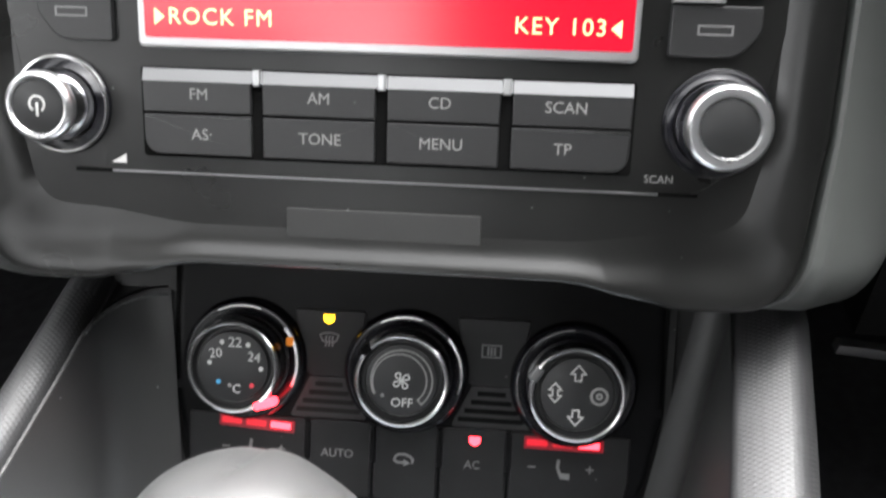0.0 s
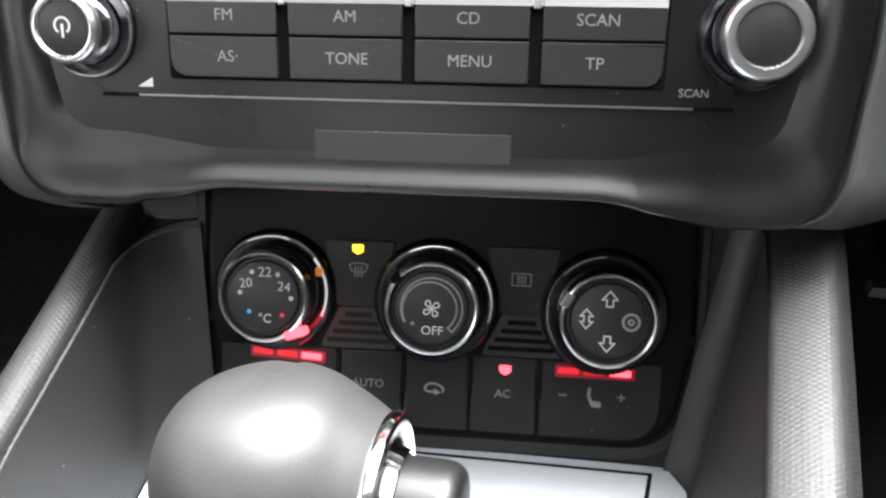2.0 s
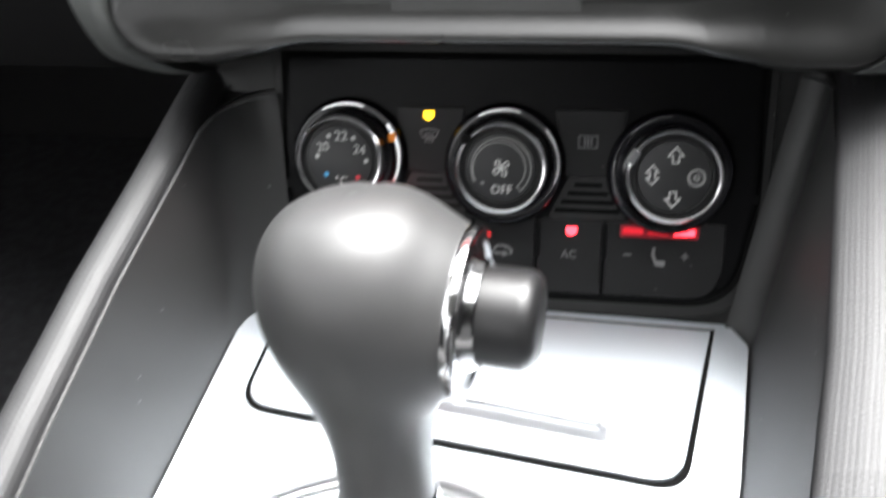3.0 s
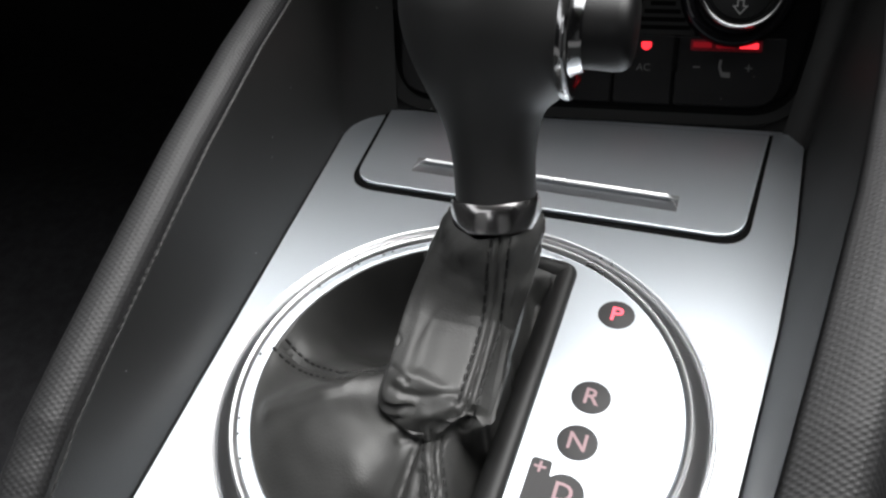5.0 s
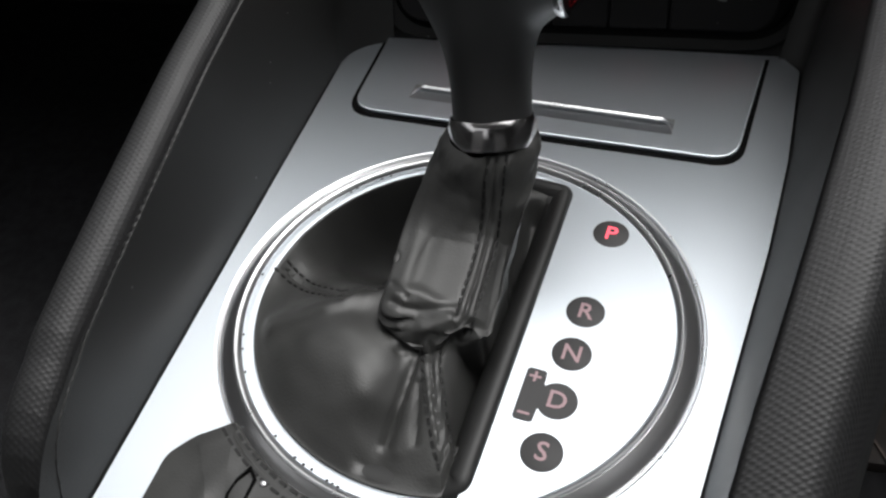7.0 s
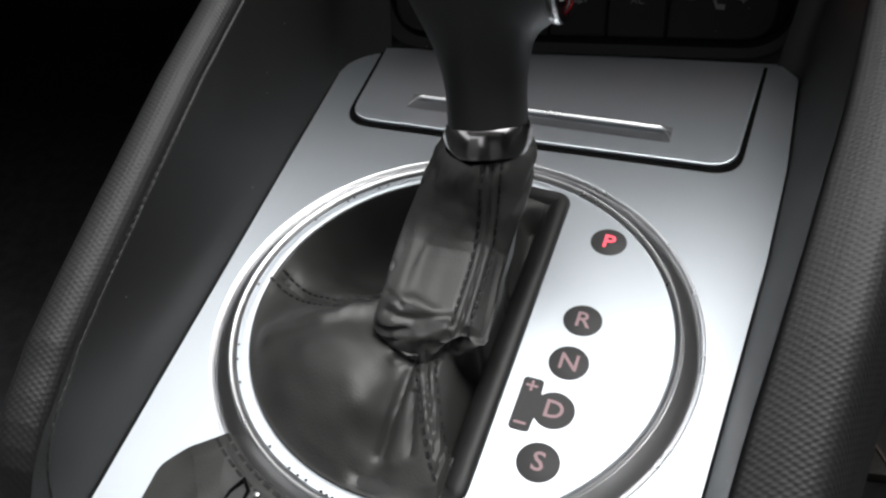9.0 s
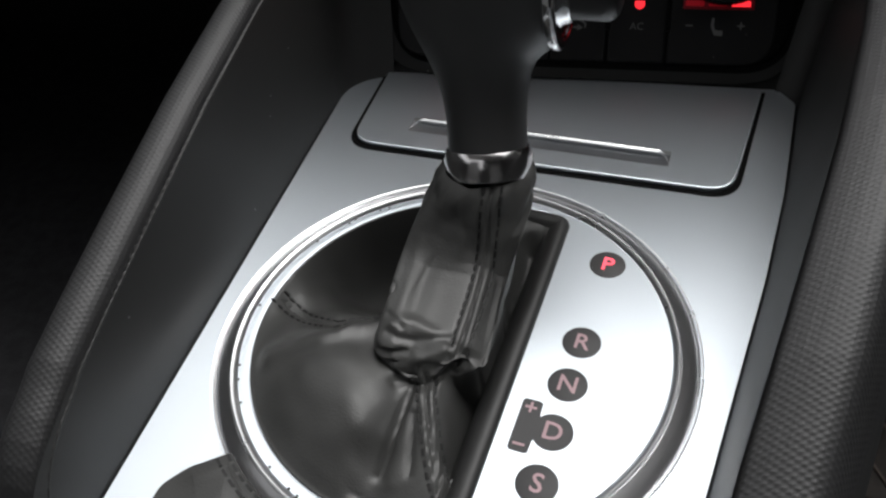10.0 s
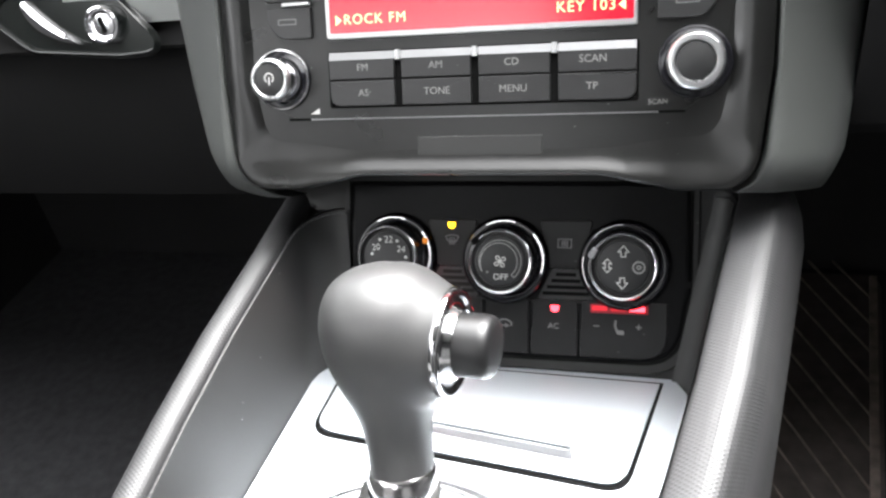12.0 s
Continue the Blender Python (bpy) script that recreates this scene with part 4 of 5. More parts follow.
def dial(x, y, label, arcs):
    d = part("dial", revolve([(23.2, -0.5), (23.2, 1.6), (22.5, 3.6), (21.2, 4.8), (19.4, 5.0), (17.4, 4.2), (16.4, 4.6), (16.2, 15.3), (15.8, 16.4), (15.0, 16.4)], 72), GLOSS_BLACK, climate, label, mm(x, y, 0))
    # glints on the black base, laid on as short chrome arcs
    for a0, a1, w in arcs:
        part("base_ring_or_glint", arc_band(20.9 - w, 20.9, a0, a1, 4.2, 5.3), CHROME_SATIN, d, "bright chrome arc standing for a glint on the base")
    part("rim", revolve([(16.2, 14.0), (16.7, 15.0), (16.8, 15.9), (16.5, 16.8), (15.9, 17.2), (15.3, 17.0), (14.9, 16.0)], 72), CHROME_SATIN, d, "thin chrome rim")
    part("face", revolve([(0, 15.9), (12.3, 15.9), (12.7, 15.7), (13.3, 14.2), (14.2, 14.2), (15.3, 16.2)], 64), FACE_BLACK, d, "dark dial face")
    return d


ZF = 16.0
d1 = dial(-61.5, 9.6, "temperature dial", ((-24, 40, 0.9), (72, 118, 0.5)))
lettering("lettering", "22", 3.6, PRINT, d1, mm(0.6, 8.8, ZF), "pale number 22")
lettering("lettering", "20", 3.4, PRINT, d1, mm(-6.4, 4.6, ZF, 0, 0, 6), "pale number 20")
lettering("lettering", "24", 3.4, PRINT, d1, mm(7.6, 3.8, ZF, 0, 0, -4), "pale number 24")
lettering("lettering", "\u00b0C", 3.2, PRINT, d1, mm(0.6, -8.0, ZF), "pale degrees Celsius mark")
for px, py, mat, lab in ((-4.2, 8.8, PRINT, "pale dot"), (5.3, 8.2, PRINT, "pale dot"), (-8.6, 1.2, PRINT, "pale dot"), (10.2, -0.2, PRINT, "pale dot"), (-5.2, -5.6, BLUE_MARK, "blue dot"), (7.0, -6.4, RED_MARK, "red dot")):
    part("mark", revolve([(0, 0.1), (0.85, 0.1), (0.85, 0)], 14), mat, d1, lab, mm(px, py, 15.9), smooth=False)
part("pointer", prism(rounded(rect(-4.2, 4.2, -1.5, 1.5), 1.3), 14.0, 17.6, 0.6), RED_LED_HOT, d1, "red lit pointer", mm(12.2, -12.6, 0, 0, 0, 18))
part("mark", prism(rounded(rect(-1.3, 1.3, -1.6, 1.6), 0.8), 6.0, 6.5), ORANGE_MARK, d1, "orange glowing mark", mm(17.6, 8.2, -0.9))
d2 = dial(-0.8, 8.4, "fan speed dial", ((-18, 42, 0.7), (74, 118, 0.35)))
lettering("lettering", "OFF", 3.2, PRINT, d2, mm(0.4, -8.0, ZF), "pale letters OFF")
sweep = [radians(-48 + 256 * k / 40) for k in range(41)]
outer_line = [(10.9 * math.cos(a), 10.9 * math.sin(a)) for a in sweep]
inner_line = [((8.9 + 1.7 * max(0, (math.degrees(a) - 40) / 168)) * math.cos(a), (8.9 + 1.7 * max(0, (math.degrees(a) - 40) / 168)) * math.sin(a)) for a in reversed(sweep)]
part("scale_arc", stroke(outer_line + inner_line, 0.5, 15.9, 16.02, closed=True), PRINT_RADIO, d2, "grey outlined fan speed scale", smooth=False)
for k in range(4):
    a = math.pi / 2 * k + 0.5
    blade = [(math.cos(a) * r + math.cos(a + 1.57) * o, math.sin(a) * r + math.sin(a + 1.57) * o) for r, o in ((0.4, 0), (1.2, 0.8), (2.2, 1.2), (3.0, 0.8), (3.1, -0.1), (2.5, -0.7), (1.5, -0.4))]
    part("fan_blade", stroke(blade, 0.5, 15.9, 16.0 + 0.01 * k, closed=True), PRINT, d2, "pale fan symbol blade", smooth=False)
part("mark", revolve([(0, 0.1), (0.7, 0.1), (0.7, 0)], 12), PRINT_DIM, d2, "grey dot", mm(-6.6, -5.6, 15.9), smooth=False)
part("pointer", prism(rounded(rect(-2.0, 2.0, -1.6, 1.6), 0.8), 14.4, 17.4, 0.5), DARK_GAP, d2, "dark notch in the rim", mm(-12.9, 10.4, 0, 0, 0, 40))
d3 = dial(60.6, 7.2, "air distribution dial", ((92, 138, 0.5), (168, 214, 0.5)))
arrow = [(-1.1, -2.4), (-1.1, 0.0), (-2.6, 0.0), (0, 3.0), (2.6, 0.0), (1.1, 0.0), (1.1, -2.4)]
part("arrow", stroke(arrow, 0.5, 15.9, 16.02, closed=True), PRINT, d3, "pale outlined up arrow", mm(0.1, 7.4, 0), smooth=False)
part("arrow", stroke([(p[0], -p[1]) for p in arrow], 0.5, 15.9, 16.02, closed=True), PRINT, d3, "pale outlined down arrow", mm(-0.2, -7.8, 0), smooth=False)
dbl = [(-2.1, 1.0), (0, 3.4), (2.1, 1.0), (0.9, 1.0), (0.9, -1.0), (2.1, -1.0), (0, -3.4), (-2.1, -1.0), (-0.9, -1.0), (-0.9, 1.0)]
part("arrow", stroke(dbl, 0.5, 15.9, 16.02, closed=True), PRINT, d3, "pale outlined double arrow", mm(-7.6, 0.4, 0), smooth=False)
part("ring_mark", arc_band(2.3, 3.2, 0, 359.9, 15.9, 16.02), PRINT_RADIO, d3, "pale ring symbol", mm(7.6, -0.1, 0), smooth=False)
part("ring_mark", arc_band(0.5, 1.2, 0, 359.9, 15.9, 16.03), PRINT_RADIO, d3, "pale ring symbol", mm(7.6, -0.1, 0), smooth=False)
part("pointer", prism(rounded(rect(-2.6, 2.6, -1.7, 1.7), 0.8), 14.4, 17.5, 0.6), STRIP, d3, "grey pointer in the rim", mm(-14.4, 6.6, 0, 0, 0, 60))

# ---------------------------------------------------------------- centre stack and radio
stack = thing("radio_surround", "black plastic radio surround with rounded lower corners", "surround", RADIO)


outer_c = [(-133.4, 130), (-132.4, 0), (-126.5, -58), (-88, -58), (-62, -47.6), (62, -47.6), (88, -58), (126.5, -58), (132.4, 0), (133.4, 130)]
inner_c = [(-112, 130), (-111.5, 0), (-106, -27), (-86, -28), (-60, -32), (60, -32), (86, -28), (106, -27), (111.5, 0), (112, 130)]
bz = rounded(outer_c, [1, 40, 26, 30, 60, 60, 30, 26, 40, 1], 10)
cz = rounded(inner_c, [1, 40, 20, 30, 60, 60, 30, 20, 40, 1], 10)
SHEET = [(0.22, -60), (0.222, -20), (0.225, -8), (0.23, -1.5), (0.237, 1.2), (0.25, 2.8), (0.27, 3.8), (0.30, 4.25), (0.35, 4.2), (0.42, 3.8), (0.50, 3.1), (0.60, 2.15), (0.70, 1.25), (0.80, 0.6), (0.90, 0.18), (1.0, 0.0)]


def sheet_point(a, b, t, h):
    """The surround rolls under along its bottom and falls away more gently along its sides."""
    q = Vector(a) * (1 - t) + Vector(b) * t
    under = min(1, max(0, (-12 - q.y) / 26))
    if h > -3:
        side = 3.4 - 4.4 * ((0.6 - t) / 0.4) ** 2 if t < 0.6 else 3.4 * max(0, 1 - ((t - 0.6) / 0.42) ** 2)
        h = h * under + side * (1 - under)
    return (q.x, q.y, h)


sur = grid([[sheet_point(a, b, t, h) for a, b in zip(bz, cz)] for t, h in SHEET], closed=True)
sur.faces.new([v for v in sur.verts][-len(bz):])
part("surround", sur, SURROUND, stack)
part("lower_ledge", prism(rect(-82.5, 81.4, -16.9, -16.2), 0.1, 0.9, 0.2), STRIP, stack, "fine ledge under the radio")
part("blank_cover", prism(rounded(rect(-28.6, 30.5, -34.6, -25.6), 0.8), 0.2, 0.75, 0.3), WALL_PLASTIC, stack, "small rectangular blank cover")

frame_l = thing("stack_frame", "grey soft plastic frame beside the radio surround", "frame", RADIO, "frames beside the radio")


def frame_sheet(side, outer, fall, bend, start):
    """A frame beside the radio: its face falls back towards the outer edge and rolls under at the bottom."""
    levels = [130 - (130 + start) * k / 18 for k in range(19)]
    rolls = [0.0] * 19
    for k in range(1, 13):
        a = radians(84 * k / 12)
        levels.append(-start - bend * math.sin(a))
        rolls.append(bend * (1 - math.cos(a)))
    rows = []
    for v, drop in zip(levels, rolls):
        x0 = lerp((-58.5, -54.5, -47, -36, 0, 130), (105, 114, 122.6, 126.0, 129.2, 130.0), v)  # a fine dark gap beside the surround
        x1 = max(x0 + 3, lerp(*outer, v))
        row = [(side * (x0 + 0.2), v, -20 - drop), (side * x0, v, -2.0 - drop), (side * (x0 + 0.5), v, -0.4 - drop), (side * (x0 + 1.6), v, 0.4 - drop)]
        for k in range(1, 13):
            x = x0 + 1.6 + (x1 - x0 - 1.6) * k / 12
            row.append((side * x, v, 0.5 - drop - fall * max(0, x - 131) - (2.5 * ((k - 10) / 2) ** 2 if k > 10 else 0)))
        end = row[-1]
        row += [(end[0] + side * 0.6, v, end[2] - 4), (end[0] + side * 0.6, v, end[2] - 30), (end[0], v, -90 - drop)]
        rows.append(row)
    return grid(rows)


LEFT_OUT = ((-59.5, -50, -30, 2, 44, 130), (116, 136, 148, 158, 168, 176))
RIGHT_OUT = ((-64, -56, -34, 2, 44, 130), (146, 153, 162, 166, 168, 172))
part("frame", frame_sheet(-1, LEFT_OUT, 0.62, 26, 32), GREY_PLASTIC, frame_l)
frame_r = thing("stack_frame", "grey soft plastic frame beside the radio surround", "frame", RADIO, "frames beside the radio")
part("frame", frame_sheet(1, RIGHT_OUT, 0.85, 19, 35), GREY_PLASTIC, frame_r)

radio = thing("car_radio", "black car radio with a lit red display and chrome knobs", "radio", RADIO)
ra = rounded([(-120, 120), (-112, 30), (-106, -6), (-92, -16.3), (92, -16.3), (106, -6), (112, 30), (120, 120)], [0, 30, 20, 12, 12, 20, 30, 0], 6)
part("radio_body", prism(ra, 0.1, 0.55, 0.3), SURROUND, radio)
# display
part("display_frame", prism(rounded(rect(-71.6, 72.4, 20.4, 74), 2.2), 0.9, 2.6, 0.8), SILVER_TRIM, radio, "silver frame round the display")
disp = part("display", prism(rounded(rect(-69.4, 70.6, 23.3, 72), 1.2), 2.0, 2.75), SCREEN, radio, "glossy lit red display")
part("text_mark", prism([(0, 0), (3.0, 2.4), (0, 4.8)], 0, 0.1), SCREEN_TEXT, disp, "pale lit triangle", mm(-66.3, 26.8, 2.76), smooth=False)
lettering("display_text", "ROCK FM", 4.6, SCREEN_TEXT, disp, mm(-62.4, 29.2, 2.82), "pale lit words ROCK FM", "LEFT", 1.14)
part("text_mark", prism([(0, 2.4), (3.0, 0), (3.0, 4.8)], 0, 0.1), SCREEN_TEXT, disp, "pale lit triangle", mm(64.2, 27.0, 2.76), smooth=False)
lettering("display_text", "KEY 103", 4.6, SCREEN_TEXT, disp, mm(63.2, 29.4, 2.82), "pale lit words KEY 103", "RIGHT", 1.14)
for u0, u1 in ((-66, -40), (-36, -22)):
    part("text_bar", prism(rect(u0, u1, 40.5, 44.5), 2.75, 2.85), SCREEN_TEXT, disp, "pale lit bar of text", smooth=False)

COLS = [(-71.0, -38.4), (-34.9, -1.6), (2.0, 34.6), (38.2, 72.0)]
TOP, LOW = ("FM", "AM", "CD", "SCAN"), ("AS\u00b7", "TONE", "MENU", "TP")
part("button_bed", prism(rounded(rect(-72, 73, -11.5, 15), 1.5), 0.7, 1.0), DARK_GAP, radio, "dark recess behind the buttons")
for k, (u0, u1) in enumerate(COLS):
    b = part("button", prism(rect(u0, u1, 1.9, 11.0), 0.9, 2.6, 0.4), BUTTON_BLACK, radio, "matt black radio button")
    st = bmesh.new()
    grid([[(u0, 10.6, 1.0), (u0, 10.9, 2.7), (u0, 14.4, 1.6), (u0, 14.6, 0.9)], [(u1 + 3.4 * (k < 3), 10.6, 1.0), (u1 + 3.4 * (k < 3), 10.9, 2.7), (u1 + 3.4 * (k < 3), 14.4, 1.6), (u1 + 3.4 * (k < 3), 14.6, 0.9)]], bm=st)
    part("trim_strip", st, STRIP, b, "silver strip along the button top")
    lettering("lettering", TOP[k], 3.3, PRINT_RADIO, b, mm((-54.1, -18.2, 17.2, 53.4)[k], 7.2, 2.65), "grey letters " + TOP[k])
    rl, rr = (9 if k == 0 else 0.6), (9 if k == 3 else 0.6)
    b2 = part("button", prism(rounded([(u0, 1.2), (u0, -10.6), (u1, -10.6), (u1, 1.2)], [0.5, rl, rr, 0.5]), 0.9, 2.5, 0.4), BUTTON_BLACK, radio, "matt black radio button")
    lettering("lettering", LOW[k], 3.3, PRINT_RADIO, b2, mm((-53.4, -17.9, 17.8, 53.0)[k], -4.6, 2.55), "grey letters " + LOW[k].strip("\u00b7"))
for (u0, u1), (w0, w1) in zip(COLS, COLS[1:]):
    part("separator", prism(rect(u1 + 0.7, w0 - 0.7, 10.2, 14.9), 0.9, 2.9, 0.4), SILVER_TRIM, radio, "bright separator between the buttons")
# side buttons with bar marks
for s, u0, u1, low in ((-1, -102, -79.2, 21.8), (1, 80.4, 105.5, 22.6)):
    inner, outer = (u1, u0) if s < 0 else (u0, u1)
    o1 = [(inner, low), (inner, 36.4), (outer - s * 0.5, 36.4), (outer, 30), (outer - s * 6, low)]
    b = part("button", prism(rounded(o1 if s < 0 else list(reversed(o1)), [1.2, 0.8, 0.8, 6, 8] if s < 0 else [8, 6, 0.8, 0.8, 1.2]), 0.7, 2.6, 0.5), BUTTON_BLACK, radio, "matt black side button")
    xm = (inner + s * 12.2)
    part("bar_mark", stroke([(xm - 4.6, 28.7), (xm + 4.6, 28.7), (xm + 4.6, 31.0), (xm - 4.6, 31.0)], 0.5, 2.6, 2.68, closed=True), PRINT_DIM, b, "grey outlined bar mark", smooth=False)
    part("ledge", prism(rect(min(inner, inner + s * 14), max(inner, inner + s * 14), 37.0, 38.6), 0.9, 4.0, 0.4), SILVER_TRIM, radio, "silver ledge strip")
    o2 = [(inner, 39.2), (inner, 70), (outer + s * 4, 70), (outer, 39.2)]
    part("button", prism(rounded(o2 if s < 0 else list(reversed(o2)), 1.0), 0.7, 2.6, 0.5), BUTTON_BLACK, radio, "matt black side button")


def radio_knob(x, y, r, h, base, lip, label, ring_mat):
    k = part("knob", revolve([(r - 0.4, 1.0), (r + 0.5, 2.0), (r + 0.7, h * 0.35), (r + 0.1, h * 0.5), (r + 0.1, h - 3.4)], 64), CHROME, radio, label, mm(x, y, 0))
    part("base_collar", revolve([(base, 0.6), (base - 0.2, 1.8), (base - 1.2, 2.6), (base - 2.4, 2.2), (r + 0.8, 1.6)], 64), GLOSS_BLACK, k, "black collar under the knob")
    part("base_ring_or_glint", revolve([(base - 1.6, 2.2), (base - 1.2, 2.9), (base - 0.6, 2.7), (base - 0.3, 2.0)], 64), ring_mat, k, "thin raised ring")
    part("rim", revolve([(r + 0.1, h - 3.6), (r + 0.2, h - 1.8), (r - 0.2, h - 0.7), (r - 0.9, h - 0.05), (r - 0.55 * lip, h + 0.1), (r - lip + 0.5, h), (r - lip, h - 0.8)], 64), RINGMETAL, k, "chrome rim")
    part("face", revolve([(0, h - 0.5), (r - lip - 0.4, h - 0.6), (r - lip + 0.2, h - 0.9)], 48), FACE_BLACK, k, "dark knob face")
    return k


kl = radio_knob(-96.6, 3.0, 9.9, 15.5, 15.0, 2.2, "chrome volume knob with a power mark", CHROME_SATIN)
pw = arc_band(1.9, 2.5, -55, 235, 0, 0.08)
stroke([(0, 0.2), (0, -3.2)], 0.7, 0, 0.09, bm=pw)
part("power_mark", pw, PRINT, kl, "pale power symbol", mm(0, 0.6, 15.05), smooth=False)
radio_knob(96.2, 4.2, 11.6, 15.6, 15.6, 3.6, "chrome tuning knob", GLOSS_BLACK)
part("wedge_mark", prism([(-82.6, -14.0), (-77.8, -14.0), (-77.8, -11.2)], 0.9, 0.96), PRINT, radio, "pale volume wedge", smooth=False)
lettering("lettering", "SCAN", 2.3, PRINT_RADIO, radio, mm(81.2, -12.2, 0.95), "small grey letters SCAN")
for u in (-88.2, 87.0):
    part("notch", prism(rect(u - 5.6, u + 5.6, -17.0, -15.9), 0.3, 1.2), DARK_GAP, radio, "dark notch in the joint", smooth=False)

# ---------------------------------------------------------------- dashboard beside and above the stack
dash = thing("dashboard", "dark soft dashboard behind the centre stack", "dashboard", mm(0, 0, 0))
d_rows = []
for x in (-720, -300, -150, 0, 22, 190, 320, 720):
    low = 36 if x < -100 else 0  # lower on the passenger side
    d_rows.append([(x, 250, 205 - low * 0.2), (x, 246, 218 - low * 0.4), (x, 252, 232 - low * 0.8), (x, 275, 244 - low), (x, 330, 250 - low), (x, 450, 254 - low), (x, 640, 256 - low)])
part("dash_top", grid(d_rows), CABIN, dash)
part("stack_top", prism([(x, y) for x, y in ((-150, 205), (195, 205), (195, 330), (-150, 330))], 232, 252, 10, 3), CABIN, dash, "dark top of the centre stack")
glove = thing("glove_box", "dark glove box with a chrome lock and pull", "glove box", mm(0, 0, 0))
g_rows = []
for x in (-640, -520, -400, -300, -220, -170, -120):
    g_rows.append([(x, 300, 20), (x, 262, 40), (x, 252, 80), (x, 252, 130), (x, 256, 147), (x, 246, 150), (x, 244, 153), (x, 252, 158), (x, 262, 175), (x, 262, 215)])
part("glove_box_door", grid(g_rows), GLOVE, glove)
LOCK = pose(-0.226, 0.2472, 0.1712, 72, 0, 0) @ Matrix.Scale(1.22, 4)
cup = rounded([(-54, 4), (-36, 13), (0, 15), (20, 9), (43, -16), (20, -17.5), (-30, -14)], [10, 20, 24, 16, 5, 16, 20], 10)
LOCK_BLACK = material("dark_lock_plate", (0.012, 0.014, 0.013), 0.16)
dish = grid(ring_wrap(cup, [(0, -2), (0, 1.6), (0.4, 2.3), (1.0, 2.4), (1.7, 1.7), (2.4, 0.6), (3.0, 0.0)]), closed=True)
dish.verts.ensure_lookup_table()
dish.faces.new(dish.verts[-len(cup):])
lk = part("lock_plate", dish, LOCK_BLACK, glove, "dark glossy dished lock plate", LOCK)
pull = []
for k in range(25):
    t = k / 24
    c = Vector((-30, 7)) * (1 - t) ** 2 + Vector((-23, -7)) * 2 * t * (1 - t) + Vector((1, -12.5)) * t ** 2
    w = 3.6 * math.sin(math.pi * (0.12 + 0.88 * t) ** 0.8) + 0.3
    pull.append([(c.x - w * 0.55, c.y - w * 0.85, 0.4), (c.x - w * 0.3, c.y - w * 0.5, 3.4), (c.x + w * 0.2, c.y + w * 0.4, 4.2), (c.x + w * 0.6, c.y + w * 0.9, 2.6), (c.x + w * 0.7, c.y + w, 0.0)])
part("pull", grid(pull), CHROME_SATIN, lk, "bright curved pull edge")
part("lock_cylinder", revolve([(9.4, 0.4), (9.8, 3.4), (9.2, 4.8), (8.2, 5.0), (7.4, 4.0), (6.9, 2.6), (5.6, 2.4), (0, 2.6)], 40, squash=0.94), CHROME, lk, "chrome ringed lock cylinder", mm(14, -4, 0))
part("key_face", revolve([(5.4, 2.5), (5.2, 3.2), (4.6, 3.4), (0, 3.4)], 28), CHROME_SATIN, lk, "bright key face", mm(14, -4, 0))
part("keyhole", prism(rounded(rect(-1.3, 1.3, -3.8, 3.8), 0.8), 3.3, 3.7), DARK_GAP, lk, "dark keyhole", mm(14, -4, 0, 0, 0, 18))
tri_ = thing("dash_trim", "pale grey trim strip above the glove box", "trim", mm(0, 0, 0))
part("strip", prism(rect(-236, -120, 250, 256), 165, 214, 1.5), material("pale_grey_trim", (0.34, 0.355, 0.345), 0.5, vary=0.06, mottle=20), tri_)

# added to keep light from the right off the bolster's front end
lower = thing("lower_dash", "dark lower dashboard added on the driver side to block light", "dashboard", mm(0, 0, 0))
part("lower_panel", grid([[(x, 262, 240), (x, 226, 236), (x, 208, 226), (x, 203, 205), (x, 204, 140), (x, 210, 112), (x, 224, 100), (x, 262, 92), (x, 452, 88)] for x in (186, 230, 320, 440, 580, 720)]), GLOVE, lower)

knee = thing("knee_panel", "dark knee panel with a thin silver strip", "panel", mm(0, 0, 0))
slab("panel", (330, 452, -166), (700, 500, 230), BLACK_PLASTIC, knee, 6)
part("strip", prism([(336, 446), (700, 446), (700, 456), (336, 456)], -176, -167, 1.5), SILVER_TRIM, knee, "thin silver strip", pose(0, 0, 0, 0, 6, 0) @ mm(0, 0, 28))

# ---------------------------------------------------------------- footwell and seats
mat_thing = thing("floor_mat", "ribbed dark rubber floor mat in the footwell", "floor mat", mm(0, 0, 0))


def border_x(y):
    return 220.8 + 0.159 * y


part("mat", prism(rounded([(176, 120), (border_x(120) + 8, 120), (border_x(600) + 8, 600), (190, 600)], 20), -280, -270, 2), RUBBER, mat_thing)
part("border", stroke([(border_x(130), 130), (border_x(590), 590)], 7, -271, -266), RIB, mat_thing, "raised border rib")
for k in range(12):
    y0 = 104 + 41 * k
    x1 = border_x(y0)
    part("rib", stroke([(x1, y0), (x1 - 16, y0 + 36), (x1 - 62, y0 + 140)], 1.7, -271, -268.0 - 0.01 * k), RIB, mat_thing, "raised slanting rib")
for sx, lab in ((-1, "dark leather passenger seat"), (1, "dark leather driver seat")):
    seat = thing("passenger_seat" if sx < 0 else "driver_seat", lab, "seat", mm(0, 0, 0), "front seats")
    x0, x1 = (-640, -185) if sx < 0 else (190, 640)
    part("cushion", prism(rounded(rect(x0, x1, -620, -120), 50), -230, -35, 40, 4), SEAT, seat, "seat cushion")
    part("backrest", prism(rounded(rect(x0, x1, -760, -640), 40), -230, 560, 40, 4), SEAT, seat, "seat backrest")

# stitched leather corner beside the ring
hb = thing("handbrake_gaiter", "stitched black leather handbrake gaiter in the console plate", "gaiter", mm(0, 0, 0))


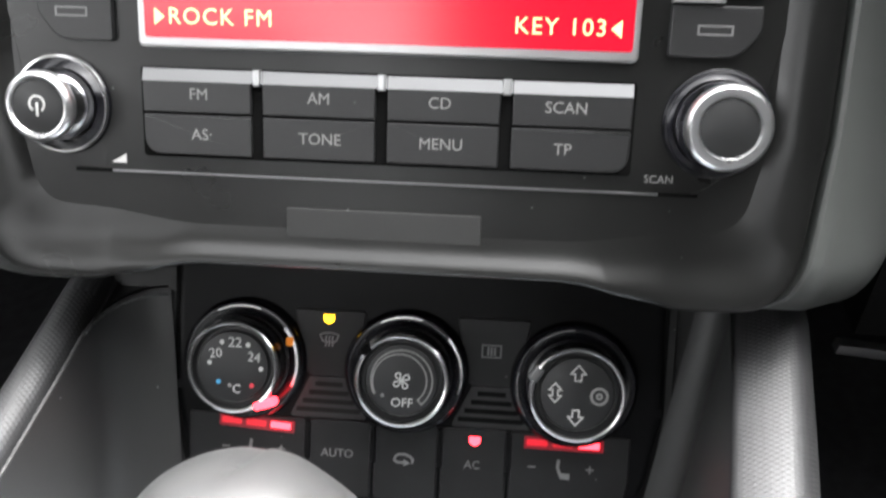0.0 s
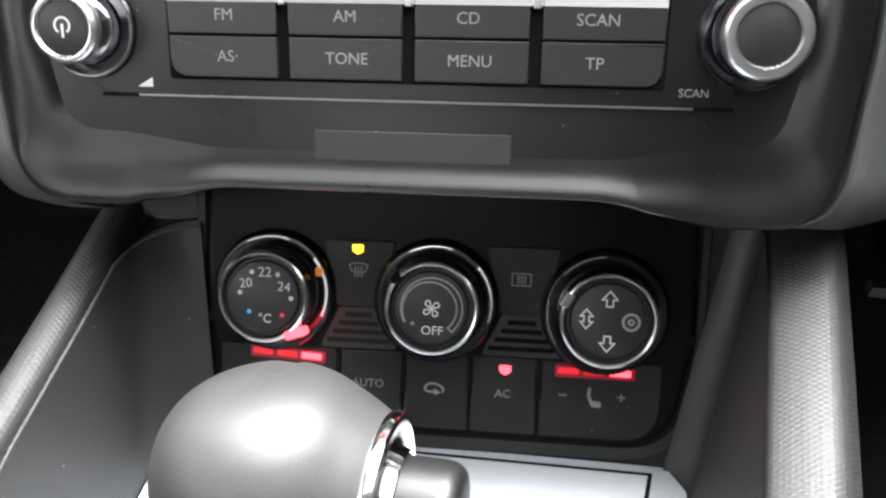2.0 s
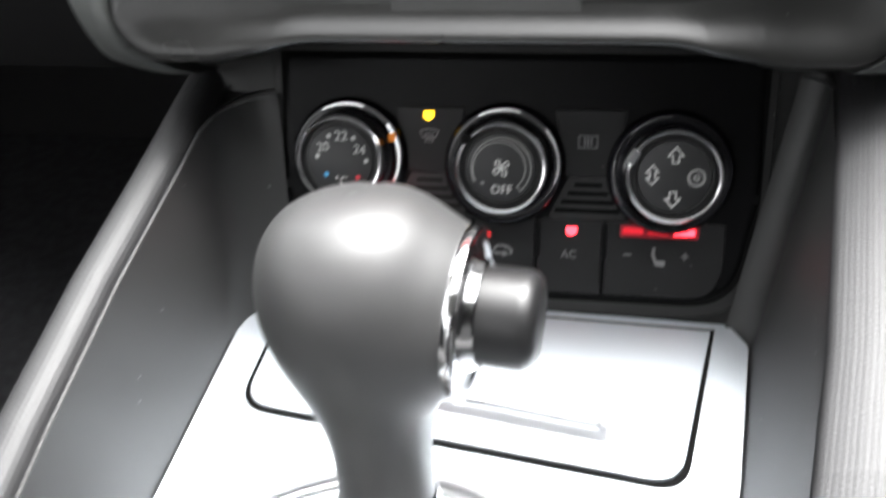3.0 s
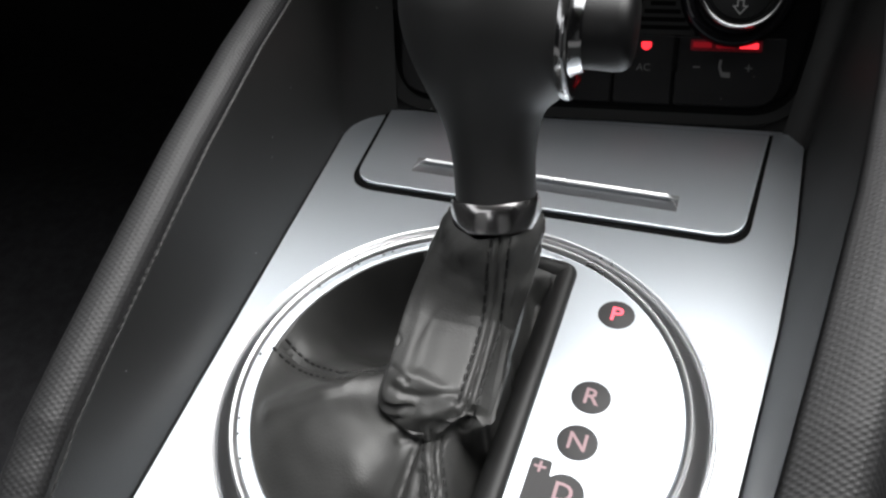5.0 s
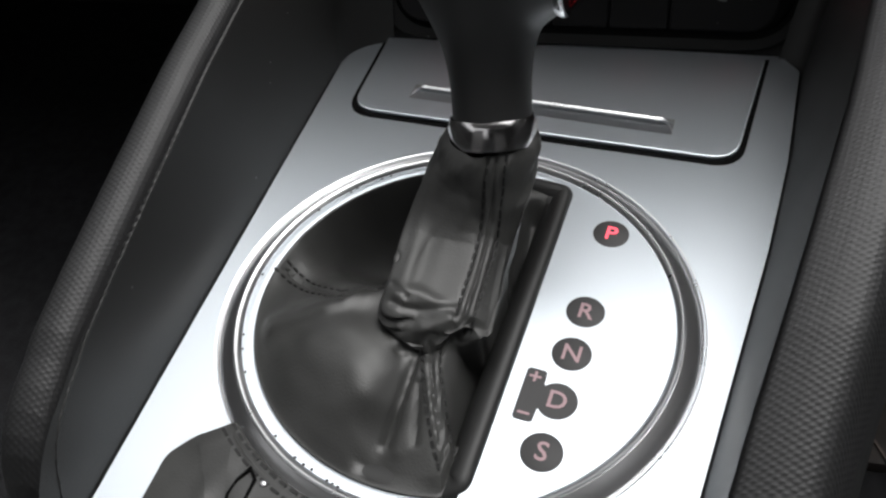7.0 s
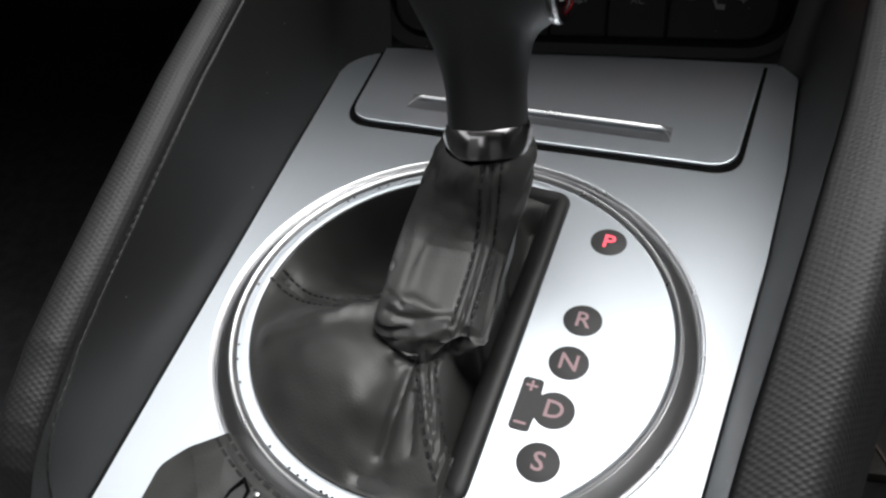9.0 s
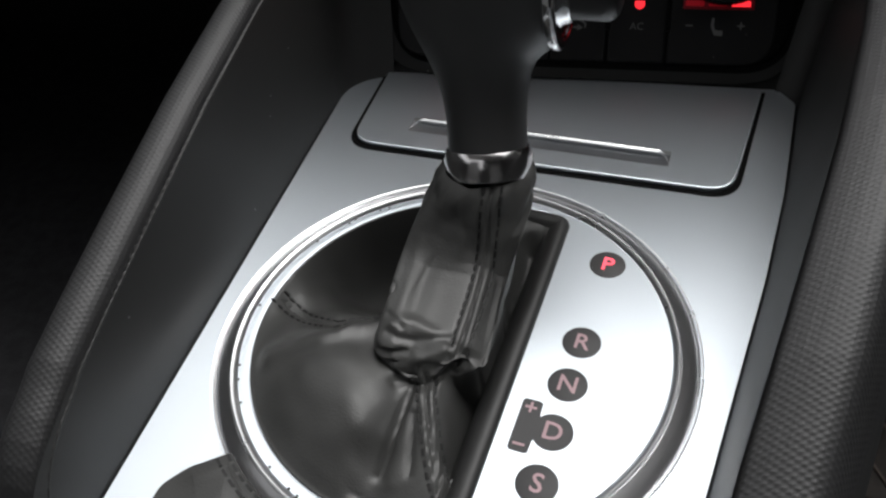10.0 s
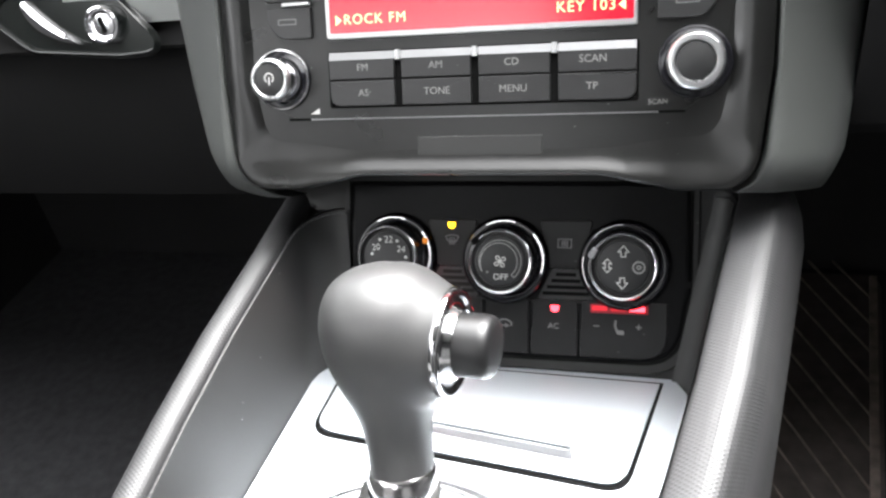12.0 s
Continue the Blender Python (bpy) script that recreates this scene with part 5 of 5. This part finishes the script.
def round_ring(r, a):
    return r * math.cos(radians(a)), r * math.sin(radians(a))


ho = [round_ring(77.6, 222.5), (-67.5, -58.9), (-74.2, -66), (-75.6, -84), (-82, -140), (-10, -140), round_ring(77.6, 262), round_ring(77.6, 254), round_ring(77.6, 246), round_ring(77.6, 238), round_ring(77.6, 230)]
ho_round = rounded(ho, [1, 6, 8, 20, 10, 10, 3, 8, 8, 8, 8])
SEAM_HB = [round_ring(80.3, a) for a in range(223, 262, 3)]
mid = Vector((-46, -94))
pad_rows = ring_wrap(ho_round, [(0, -1), (0, 2.6), (0.3, 3.2), (0.8, 3.5), (1.4, 3.6)])
rim_row = [Vector(p) for p in pad_rows[-1]]
for k in range(1, 30):
    t = k / 30
    row = []
    for p in rim_row:
        q = Vector((p.x, p.y)).lerp(mid, t)
        z = 3.6 + 1.6 * math.sin(math.pi * min(t, 0.5)) + 0.5 * noise.noise((q.x * 0.12, q.y * 0.12, 5.0)) * min(1, t * 5)
        z += 0.7 * bell(line_gap(q.x, q.y, [(-64, -61), (-58, -68), (-56, -80)]), 0, 2.2) - 0.5 * bell(line_gap(q.x, q.y, SEAM_HB), 0, 0.6)
        row.append((q.x, q.y, z))
    pad_rows.append(row)
pad = grid(pad_rows, closed=True)
pad.verts.ensure_lookup_table()
pad.faces.new(pad.verts[-len(ho_round):])
pad_skin = BVHTree.FromBMesh(pad)
part("leather", pad, LEATHER, hb)
part("frame_edge", prism(rounded([(p[0] - (1.1 if p[0] < -57.6 else 0), p[1] + (1.0 if p[0] < -57.6 else 0)) for p in ho], [1, 6, 8, 20, 10, 10, 3, 8, 8, 8, 8]), -1, 1.2, 0.4), RINGMETAL, hb, "bright edge round the leather")


def on_pad(x, y):
    hit = pad_skin.ray_cast(Vector((x, y, 40)), Vector((0, 0, -1)))
    return hit[0].z if hit[0] else 3.6


for shift in (-1.6, 1.6):
    st = bmesh.new()
    for k in range(12):
        a0 = 223.2 + 3.1 * k
        ends = [round_ring(80.3 + shift, a) for a in (a0, a0 + 1.7)]
        z = on_pad(*ends[0])
        stroke(ends, 0.9, z - 0.2, z + 0.32, bm=st)
    part("stitching", st, THREAD, hb, "row of dark stitches", smooth=False)["kind"] = "stuff"
# shade inside two leather folds, laid on as near-black strips
for pts in ([(-46.4, -67.4), (-49.0, -71.5), (-50.2, -76), (-49.0, -84)], [(-46.4, -67.4), (-44.0, -70.6), (-44.6, -76), (-46.5, -84)]):
    zs = max(on_pad(*p) for p in pts)
    part("fold_shade", stroke(pts, 0.8, 2.5, zs + 0.12), DARK_GAP, hb, "dark strip standing for the shade in a leather fold", smooth=False)
part("seam_pin", revolve([(0, 1.3), (0.7, 1.1), (1.1, 0.5), (1.2, 0)], 14), CHROME_SATIN, hb, "small bright pin", mm(-41.3, -71.4, on_pad(-41.3, -71.4) - 0.2))
